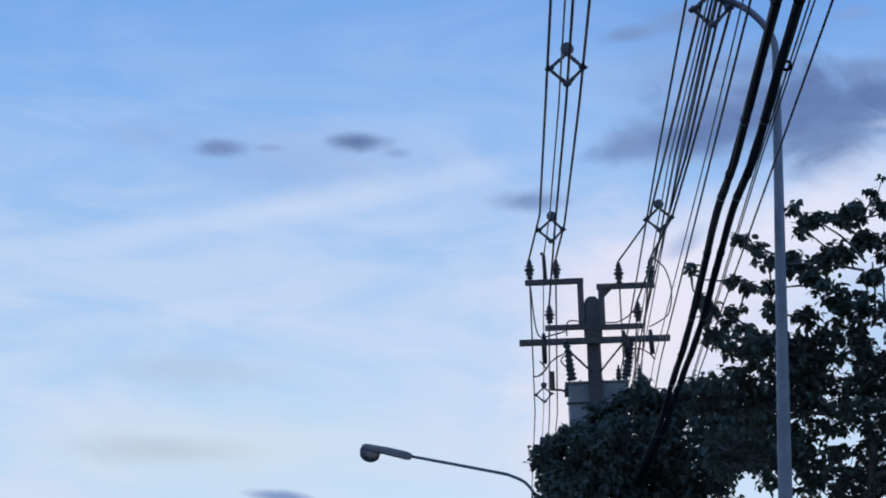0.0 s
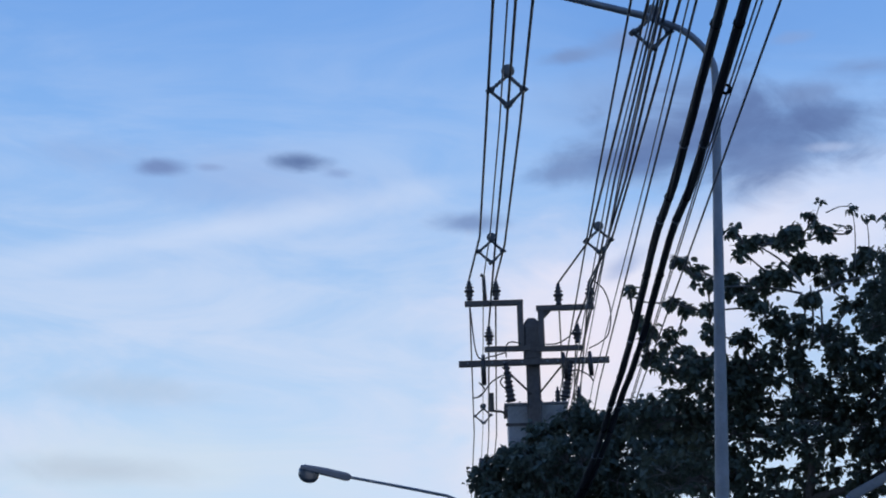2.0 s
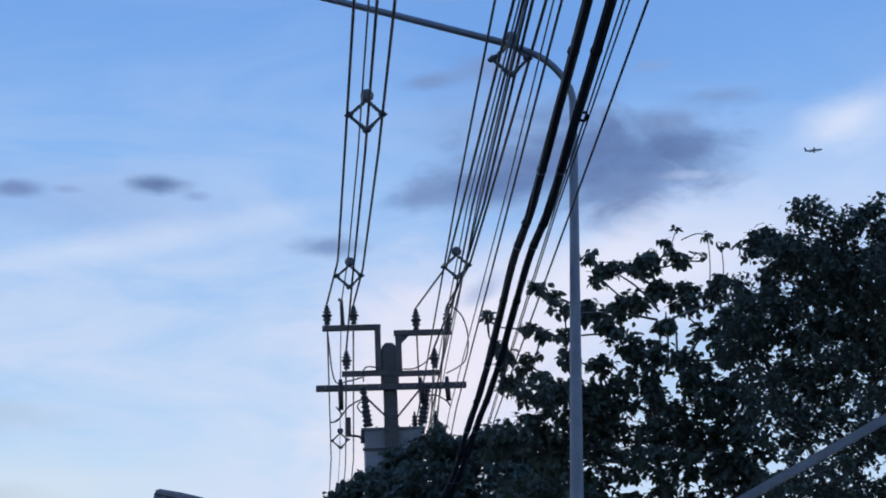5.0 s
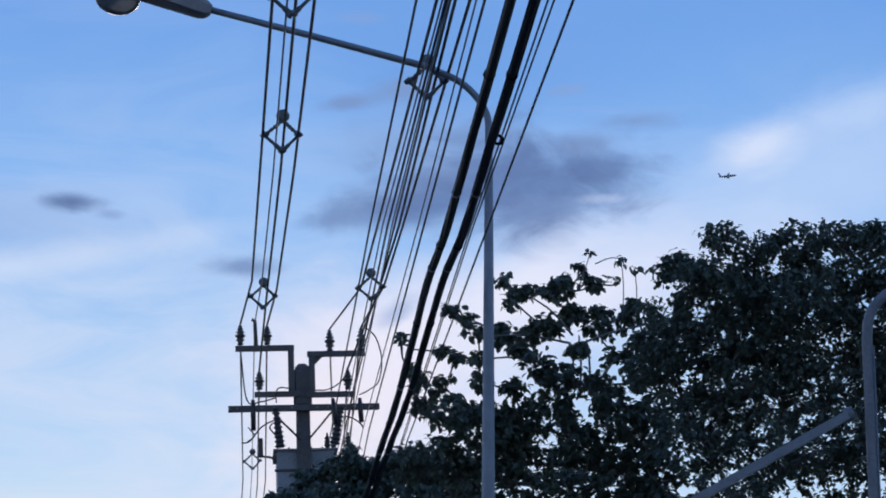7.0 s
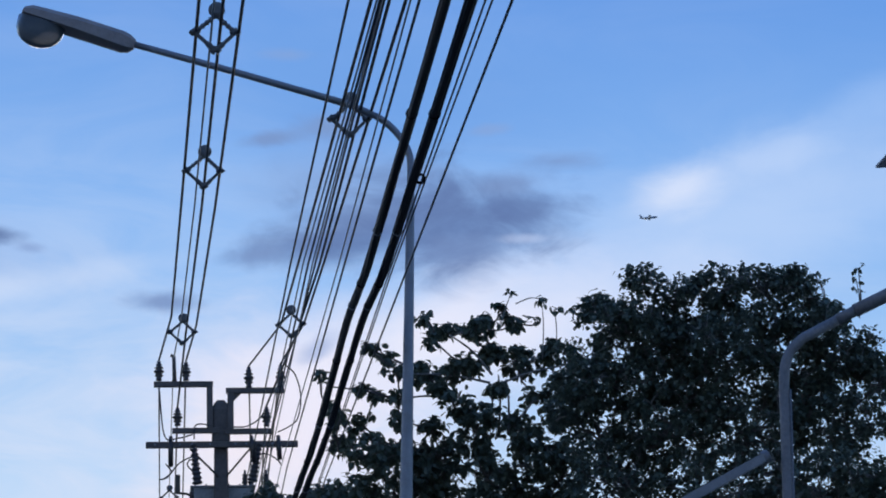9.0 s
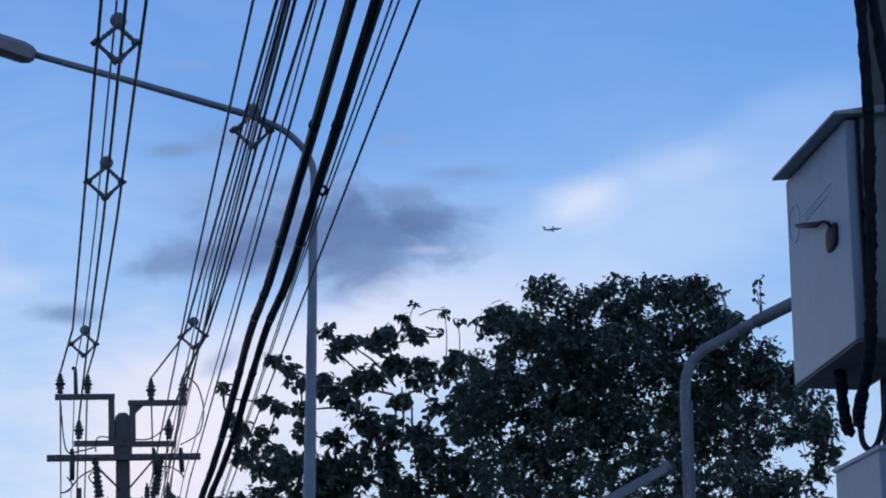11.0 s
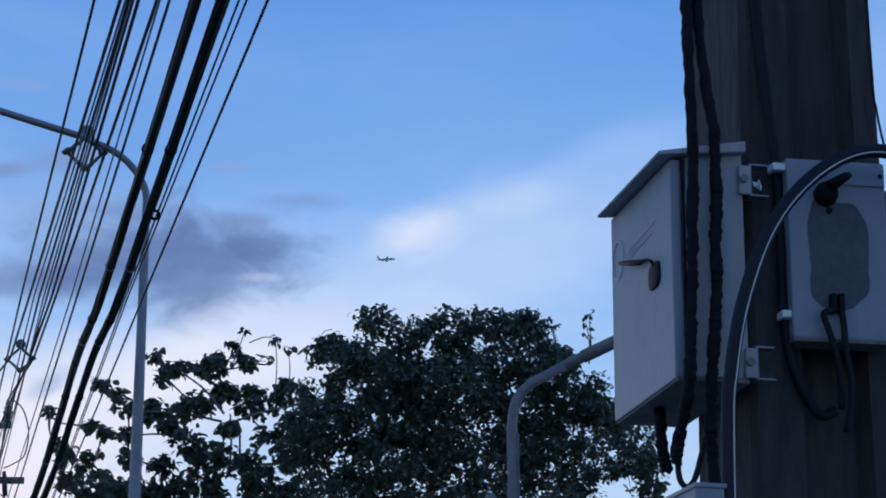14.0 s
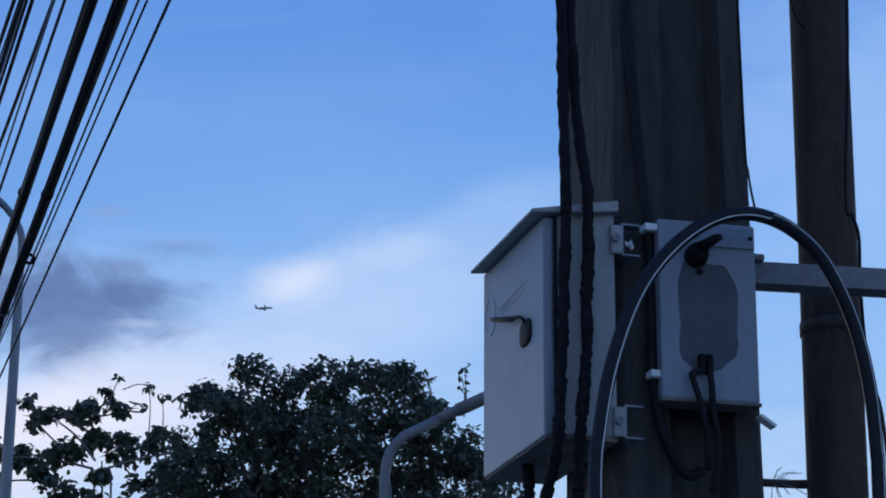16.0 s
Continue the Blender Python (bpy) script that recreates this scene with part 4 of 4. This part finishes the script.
def rough_cable(points, radius, seed, step=14):
    """A taped cable whose thickness wanders."""
    rnd = random.Random(seed)
    pts = curve(points, step)
    rad, r = [], radius
    for k in range(len(pts)):
        if k % 4 == 0:
            r = radius * rnd.uniform(0.86, 1.16)
        rad.append(r * (1.05 if k % 3 == 0 else 1.0))
    pts = [q + Vector((rnd.uniform(-1, 1), rnd.uniform(-1, 1), 0)) * radius * 0.16 for q in pts]
    return tube(pts, rad, 9)


def turned(ob, angle=-1.8):
    """A part set at the cabinet's own slight angle."""
    ob.data.transform(pose(0, 0, 0, 0, 0, angle))
    return ob


def cabinet():
    """Meter cabinet on the pole's side: door towards the road, lid that overhangs."""
    x0, x1, y0, y1, z0, z1 = 1.330, 1.462, 3.51, 3.875, 2.491, 2.884
    c = thing("meter_cabinet", (x0, y0, z0), "grey painted metal cabinet with a black handle strapped to the pole", "cabinet")
    o = Vector((x0, y0, z0))
    q = lambda x, y, z: Vector((x + (y - y0) * 0.03, y - (x - x0) * 0.04, z)) - o
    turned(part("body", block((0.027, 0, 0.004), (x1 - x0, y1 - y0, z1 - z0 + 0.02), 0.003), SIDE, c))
    turned(part("door_gasket", block((0.012, 0.006, 0.008), (0.030, y1 - y0 - 0.007, z1 - z0 - 0.010)), RUBBER, c))
    turned(part("base", block((0.004, -0.001, -0.004), (x1 - x0, y1 - y0 + 0.002, 0.004), 0.001), UNDER, c))
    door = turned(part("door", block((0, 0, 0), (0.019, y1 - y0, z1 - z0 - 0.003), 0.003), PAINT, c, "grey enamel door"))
    # lid with a folded lip, rising towards the pole
    bm = bmesh.new()
    gable = ((x0 - 0.026, z1 - 0.002), (x1 + 0.001, z1 + 0.013), (x1 + 0.001, z1 + 0.033), (x0 - 0.026, z1 + 0.004))
    ends = [[bm.verts.new(q(x, y, z)) for x, z in gable] for y in (y0 - 0.02, y1 - 0.002)]
    bm.faces.new(ends[0])
    bm.faces.new(ends[1][::-1])
    for k in range(4):
        bm.faces.new((ends[0][k], ends[1][k], ends[1][(k + 1) % 4], ends[0][(k + 1) % 4]))
    bmesh.ops.recalc_face_normals(bm, faces=bm.faces[:])
    bmesh.ops.bevel(bm, geom=bm.edges[:], offset=0.0012, segments=2, affect="EDGES")
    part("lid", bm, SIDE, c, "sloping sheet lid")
    # swing handle: flat lever and hanging lock cover
    hy, hz = 3.609, 2.718
    bm = tube([q(x0 - 0.002, hy - 0.008, hz - 0.008), q(x0 - 0.008, hy - 0.004, hz + 0.004), q(x0 - 0.010, hy + 0.014, hz + 0.012), q(x0 - 0.011, hy + 0.034, hz + 0.015), q(x0 - 0.012, hy + 0.05, hz + 0.017), q(x0 - 0.012, hy + 0.11, hz + 0.033), q(x0 - 0.012, hy + 0.165, hz + 0.048), q(x0 - 0.012, hy + 0.178, hz + 0.052)], [0.003, 0.003, 0.003, 0.0035, 0.0055, 0.0055, 0.004, 0.002], 8)
    part("handle", bm, BLACKPL, door, "black lever handle")
    bm = bmesh.new()
    bmesh.ops.create_uvsphere(bm, u_segments=20, v_segments=12, radius=1)
    for v in bm.verts:
        a, b, e = v.co
        v.co = q(x0 - 0.001 + a * 0.005, hy + math.copysign(abs(b) ** 0.7, b) * 0.034, hz - 0.021 + math.copysign(abs(e) ** 0.6, e) * 0.024)
    smooth(part("lock_cover", bm, BLACKPL, door, "black rounded lock cover"))
    # faded round badge ring and slanted print lines
    def print_strip(name, line, half, label=""):
        bm = bmesh.new()
        pts = [Vector(p) for p in line]
        rows = []
        for i, p in enumerate(pts):
            d = (pts[min(i + 1, len(pts) - 1)] - pts[max(i - 1, 0)]).normalized()
            n = Vector((-d.y, d.x)) * half
            rows.append([bm.verts.new(q(x0 - dx, *(p + n * s))) for dx, s in ((0.0008, 1), (0.0008, -1), (-0.001, -1), (-0.001, 1))])
        for a, c2 in zip(rows, rows[1:]):
            for k in range(4):
                bm.faces.new((a[k], a[(k + 1) % 4], c2[(k + 1) % 4], c2[k]))
        bmesh.ops.recalc_face_normals(bm, faces=bm.faces[:])
        part(name, bm, BADGE, door, label)

    print_strip("badge", [(3.831 + math.cos(a) * 0.034, 2.788 + math.sin(a) * 0.036) for a in [k * math.pi / 16 for k in range(33)]], 0.0016, "faded white round mark")
    for (ya, za), (yb, zb) in (((3.771, 2.786), (3.60, 2.795)), ((3.757, 2.772), (3.62, 2.780)), ((3.765, 2.779), (3.70, 2.783))):
        print_strip("print_bar", [(ya, za), (yb, zb)], 0.0009)
    # straps that hold it
    for z in (2.850, 2.522):
        br = part("mounting_lug", block(q(x1 - 0.010, y0 - 0.010, z - 0.027), q(x1 + 0.012, y0 - 0.003, z + 0.026), 0.005), SIDE, c)
        part("bolt", tube([q(x1 - 0.002, y0 - 0.017, z), q(x1 - 0.002, y0 - 0.003, z)], [0.008, 0.007], 6), DULL, br)
        bm = block(q(x1 + 0.010, y0 - 0.008, z + 0.027), q(x1 + 0.044, y0 + 0.02, z + 0.030))
        block(q(x1 + 0.010, y0 - 0.008, z - 0.027), q(x1 + 0.013, y0 + 0.02, z + 0.027), 0.0, bm)
        block(q(x1 + 0.010, y0 - 0.008, z - 0.029), q(x1 + 0.044, y0 + 0.02, z - 0.026), 0.0, bm)
        part("strap_bracket", bm, STEEL, c)
    # crumpled foil tag in the upper bracket
    bm = bmesh.new()
    rim = [bm.verts.new(q(x1 + 0.026 + a, y0 - 0.006 + k % 2 * 0.004, 2.842 + b)) for k, (a, b) in enumerate(((-0.010, 0.006), (-0.002, 0.003), (0.002, 0.011), (0.009, -0.002), (0.004, -0.010), (0.0, -0.005), (-0.008, -0.003)))]
    top = bm.verts.new(q(x1 + 0.026, y0 - 0.012, 2.843))
    for k in range(7):
        bm.faces.new((rim[k], rim[(k + 1) % 7], top))
    bm.faces.new(rim[::-1])
    part("foil_tag", bm, WHITEPL, c, "crumpled pale foil tag")
    return c


cabinet()


def cable(name, points, radius, material, label, category="cable", group="", taped=0, step=10):
    bm = rough_cable(points, radius, taped) if taped else tube(curve(points, step), radius, 10)
    return tagged(part(name, bm, material), label, category, group)


# taped risers down the cabinet's side
cable("riser_cable", [(1.356, 3.49, 5.2), (1.358, 3.49, 4.0), (1.360, 3.485, 3.29), (1.361, 3.485, 3.09), (1.362, 3.483, 2.92), (1.363, 3.483, 2.861), (1.361, 3.49, 2.758), (1.358, 3.49, 2.657), (1.352, 3.49, 2.557), (1.348, 3.49, 2.488), (1.350, 3.53, 2.43), (1.346, 3.55, 2.391), (1.341, 3.55, 2.350)], 0.0098, TAPE, "black taped riser cable running down over the cabinet", "cable", "taped riser cables", taped=5)
cable("riser_cable", [(1.362, 3.50, 5.2), (1.370, 3.50, 4.0), (1.378, 3.49, 3.29), (1.386, 3.49, 3.096), (1.401, 3.480, 2.93), (1.403, 3.480, 2.866), (1.405, 3.488, 2.793), (1.401, 3.488, 2.721), (1.402, 3.488, 2.671), (1.398, 3.488, 2.61), (1.394, 3.488, 2.56), (1.387, 3.488, 2.491), (1.390, 3.51, 2.406), (1.396, 3.52, 2.348), (1.403, 3.52, 2.20), (1.405, 3.53, 1.9)], 0.0102, TAPE, "second black taped riser cable beside the first", "cable", "taped riser cables", taped=9)
cable("thin_cable", [(1.349, 3.502, 2.878), (1.348, 3.502, 2.70), (1.350, 3.502, 2.57), (1.346, 3.502, 2.48), (1.350, 3.53, 2.43)], 0.0032, RUBBER, "thin black cable beside the cabinet door seam")
cable("cable_tail", [(1.374, 3.72, 2.49), (1.375, 3.72, 2.462), (1.377, 3.72, 2.426), (1.380, 3.72, 2.396), (1.386, 3.72, 2.376)], 0.0105, TAPE, "short black cable tail hanging from the cabinet floor", taped=3)
cable("cable_loop", [(1.343, 3.55, 2.36), (1.347, 3.55, 2.325), (1.359, 3.55, 2.313), (1.373, 3.55, 2.326), (1.386, 3.548, 2.368), (1.395, 3.54, 2.412), (1.400, 3.53, 2.46), (1.398, 3.51, 2.50)], 0.0052, HOSE, "thin black cable loop below the cabinet")


def meter_box():
    c = thing("junction_box", (1.540, 3.492, 2.570), "flat grey metal box with a rounded dark patch on the pole", "junction box", turn=(0, 0, -3.5))
    w, h, dp = 0.180, 0.325, 0.052
    part("body", block((0, 0, 0), (w, dp, h), 0.004), PAINT, c)
    part("top_flap", block((0.072, -0.004, h - 0.045), (w - 0.002, -0.0005, h - 0.006), 0.001), PAINT, c)
    part("underside_lip", block((-0.001, -0.002, -0.006), (w + 0.002, dp, 0.0), 0.001), UNDER, c)
    # dark patch with round shoulders
    bm = bmesh.new()
    out = []
    for k in range(40):
        a = 2 * math.pi * k / 40
        r = 1 + 0.05 * math.sin(3 * a + 1) + 0.03 * math.sin(7 * a)
        ca, sa = math.cos(a), math.sin(a)
        x = math.copysign(abs(ca) ** 0.55, ca) * 0.054 * r * (1.0 if sa > -0.2 else 1.08)
        z = math.copysign(abs(sa) ** 0.6, sa) * 0.098 * r
        out.append((0.087 + x, z + 0.155))
    a = [bm.verts.new((x, -0.0008, z)) for x, z in out]
    b = [bm.verts.new((x, 0.001, z)) for x, z in out]
    bm.faces.new(a)
    for k in range(40):
        bm.faces.new((a[k], b[k], b[(k + 1) % 40], a[(k + 1) % 40]))
    part("dark_patch", bm, PATCH, c, "rounded dark patch")
    # cable gland near the top
    part("gland", tube([(0.068, -0.002, h - 0.066), (0.066, -0.02, h - 0.064), (0.066, -0.03, h - 0.062)], [0.022, 0.020, 0.014], 12), BLACKPL, c)
    part("gland_lever", tube([(0.068, -0.03, h - 0.058), (0.095, -0.034, h - 0.040), (0.104, -0.03, h - 0.036)], [0.011, 0.008, 0.006], 8), BLACKPL, c)
    part("screw", tube([(0.074, -0.004, h - 0.094), (0.074, 0.001, h - 0.094)], 0.006, 8), BLACKPL, c)
    part("screw", tube([(w - 0.010, -0.006, h - 0.026), (w - 0.010, 0.001, h - 0.026)], 0.004, 8), BLACKPL, c)
    # plug sockets and their leads
    for x in (0.070, 0.084):
        part("plug", block((x - 0.005, -0.018, 0.045), (x + 0.005, -0.001, 0.078), 0.002), BLACKPL, c)
    part("plug_lead", tube(curve([(0.07, -0.012, 0.048), (0.055, -0.016, 0.044), (0.050, -0.016, 0.035), (0.062, -0.014, 0.0), (0.075, -0.008, -0.05), (0.085, 0.012, -0.12)], 6), 0.006, 8), RUBBER, c)
    part("plug_lead", tube(curve([(0.084, -0.012, 0.048), (0.086, -0.014, 0.02), (0.088, -0.012, -0.02), (0.10, 0.0, -0.09), (0.092, 0.015, -0.16)], 6), 0.006, 8), RUBBER, c)
    return c


meter_box()

# channel bar that carries the second post
bar = part("channel_bar", join(block((0, 0, 0), (0.90, 0.050, 0.006)), block((0, 0, 0.006), (0.90, 0.006, 0.041))), DULL)
bar.matrix_world = pose(1.742, 3.568, 2.818, 0, 0, -8.0)
tagged(bar, "grey steel channel bar bolted across pole and post", "steel bar")
tagged(part("bar_end_bolt", tube([(1.744, 3.560, 2.864), (1.772, 3.560, 2.864), (1.774, 3.560, 2.864)], [0.008, 0.008, 0.004], 8), DULL), "bolt head at the end of the channel bar", "bolt")

post = thing("steel_post", (2.003, 3.755, 0), "dark rusty round steel post beside the concrete pole", "post", turn=(0, 0.4, 0))
part("shaft", tube([(-0.019, 0, 0), (-0.019, 0, 9.0)], 0.0570, 20), RUST, post)
part("clamp", tube([(-0.019, 0, 2.79), (-0.019, 0, 2.815)], 0.0600, 20), RUST, post)

# conduit that arches over the box
line = [Vector((x, 3.40, z)) for x, z in ((1.372, 1.9), (1.378, 2.364), (1.388, 2.481), (1.413, 2.599), (1.461, 2.722), (1.525, 2.809), (1.602, 2.868), (1.678, 2.888), (1.752, 2.868), (1.815, 2.812), (1.864, 2.709), (1.889, 2.599), (1.897, 2.48), (1.897, 2.399), (1.892, 1.9))]
hose = thing("conduit", (0, 0, 0), "glossy black conduit with a pale stripe arching over the box", "conduit")
part("tube", tube(curve(line, 10), 0.0125, 14), HOSE, hose)
run = curve(line, 10)
stripe = []
for k, p in enumerate(run):
    d = run[min(k + 1, len(run) - 1)] - run[max(k - 1, 0)]
    out = Vector((d.z, 0, -d.x)).normalized()
    stripe.append(p + out * (0.0058 if k < 75 else -0.004) + Vector((0, -0.0108, 0)))
part("stripe", tube(stripe, 0.0014, 6), STRIPE, hose, "pale stripe along the conduit")

# white clips on the black riser by the box
for x, z in ((1.518, 2.881), (1.524, 2.614)):
    tagged(part("cable_clip", block((x, 3.498, z - 0.007), (x + 0.026, 3.527, z + 0.006), 0.002), WHITEPL), "white plastic cable clip on the riser", "cable clip", "white cable clips")
cable("flat_riser", [(1.497, 3.54, 6.0), (1.500, 3.54, 3.9), (1.506, 3.54, 3.33), (1.514, 3.535, 3.16), (1.524, 3.53, 3.0), (1.533, 3.523, 2.893), (1.537, 3.523, 2.767), (1.537, 3.523, 2.623), (1.546, 3.523, 2.543), (1.566, 3.523, 2.484), (1.598, 3.53, 2.446), (1.63, 3.54, 2.455)], 0.0095, RUBBER, "black riser cable clipped beside the box")
cable("side_wire", [(1.731, 3.55, 3.8), (1.737, 3.545, 3.12), (1.740, 3.54, 3.02), (1.750, 3.54, 2.956), (1.752, 3.53, 2.93)], 0.0022, RUBBER, "thin black wire along the pole's edge")
cable("post_wire", [(2.045, 3.69, 4.4), (2.035, 3.68, 3.5), (2.010, 3.68, 3.058), (2.021, 3.68, 3.013), (2.033, 3.68, 2.969), (2.031, 3.68, 2.878), (2.034, 3.68, 2.767), (2.043, 3.68, 2.68), (2.067, 3.68, 2.563), (2.09, 3.68, 1.9)], 0.0033, RUBBER, "thin dark wire hanging along the steel post")
cable("post_tail", [(1.895, 3.68, 3.56), (1.911, 3.68, 3.447), (1.928, 3.69, 3.41), (1.95, 3.70, 3.40)], 0.0024, RUBBER, "short wire end tucked against the steel post")
tag = part("cable_tag", block((-0.017, -0.012, -0.003), (0.017, 0.012, 0.003), 0.001), WHITEPL)
tag.matrix_world = pose(1.742, 3.508, 2.545, 0, 32, 0)
tagged(tag, "pale plastic tag hanging at the pole's edge", "tag")


def lower_cabinet():
    c = thing("lower_cabinet", (1.314, 3.387, 1.832), "grey metal cabinet low on the pole", "cabinet")
    part("body", block((0, 0, 0), (0.05, 0.215, 0.455), 0.004), PAINT, c)
    part("lid", block((-0.003, -0.004, 0.449), (0.053, 0.218, 0.457), 0.002), PAINT, c)
    return c


lower_cabinet()


def stub_insulator():
    """Rusty bracket stub with loose wire ends beyond the pole."""
    a = Vector((1.885, 3.79, 2.4985))
    s = thing("bracket_stub", a, "dark bracket stub with frayed wire ends", "bracket")
    part("rod", tube([(-0.25, 0, 0.0), (0.03, 0, 0.004), (0.07, 0, 0.006), (0.076, 0, 0.006)], [0.008, 0.008, 0.009, 0.004], 8), RUST, s)
    rnd = random.Random(4)
    for k in range(10):
        e = Vector((rnd.uniform(-0.01, 0.07), rnd.uniform(-0.03, 0.03), rnd.choice((1, 1, -0.6)) * rnd.uniform(0.012, 0.05)))
        part("wire_end", tube([(0.0, 0, 0.004), e * 0.5 + Vector((0, 0, 0.01)), e], 0.0009, 4), PALEWIRE, s)
    return s


stub_insulator()


# ---- airliner far off ----
def airliner():
    a = at(12.4, 16.25, 3400.0)
    pl = thing("airliner", a, "small grey airliner climbing far off in the evening sky", "airliner", turn=(0, -9, 4))
    prof = [(0.05, -14.5), (0.9, -12), (1.6, -7), (1.9, 0), (1.9, 8), (1.5, 12), (0.7, 14.2), (0.05, 14.8)]
    part("fuselage", lathe(prof, 12), SKIN, pl).matrix_local = pose(0, 0, 0, 0, 90, 0)

    def fin(pts, th, name):
        bm = bmesh.new()
        lo = [bm.verts.new(Vector(p) - Vector(th)) for p in pts]
        hi = [bm.verts.new(Vector(p) + Vector(th)) for p in pts]
        bm.faces.new(lo[::-1])
        bm.faces.new(hi)
        for k in range(len(pts)):
            bm.faces.new((lo[k], lo[(k + 1) % len(pts)], hi[(k + 1) % len(pts)], hi[k]))
        part(name, bm, SKIN, pl)

    for s in (-1, 1):
        fin([(3.5, s * 1.2, -0.8), (-2.0, s * 15, 1.0), (-3.6, s * 15, 1.0), (-2.6, s * 1.2, -0.8)], (0, 0, 0.25), "wing")
        fin([(-11, s * 0.6, 0.6), (-13.2, s * 5.4, 1.1), (-14.4, s * 5.4, 1.1), (-13.8, s * 0.6, 0.6)], (0, 0, 0.15), "tailplane")
        part("engine", lathe([(0.7, -1.8), (1.0, 0), (0.9, 1.8)], 10), SKIN, pl).matrix_local = Matrix.Translation((2.2, s * 5.0, -1.6)) @ pose(0, 0, 0, 0, 90, 0)
    fin([(-9.5, 0, 1.5), (-13.0, 0, 6.5), (-14.8, 0, 6.5), (-13.9, 0, 1.2)], (0, 0.2, 0), "fin")
    return pl


airliner()
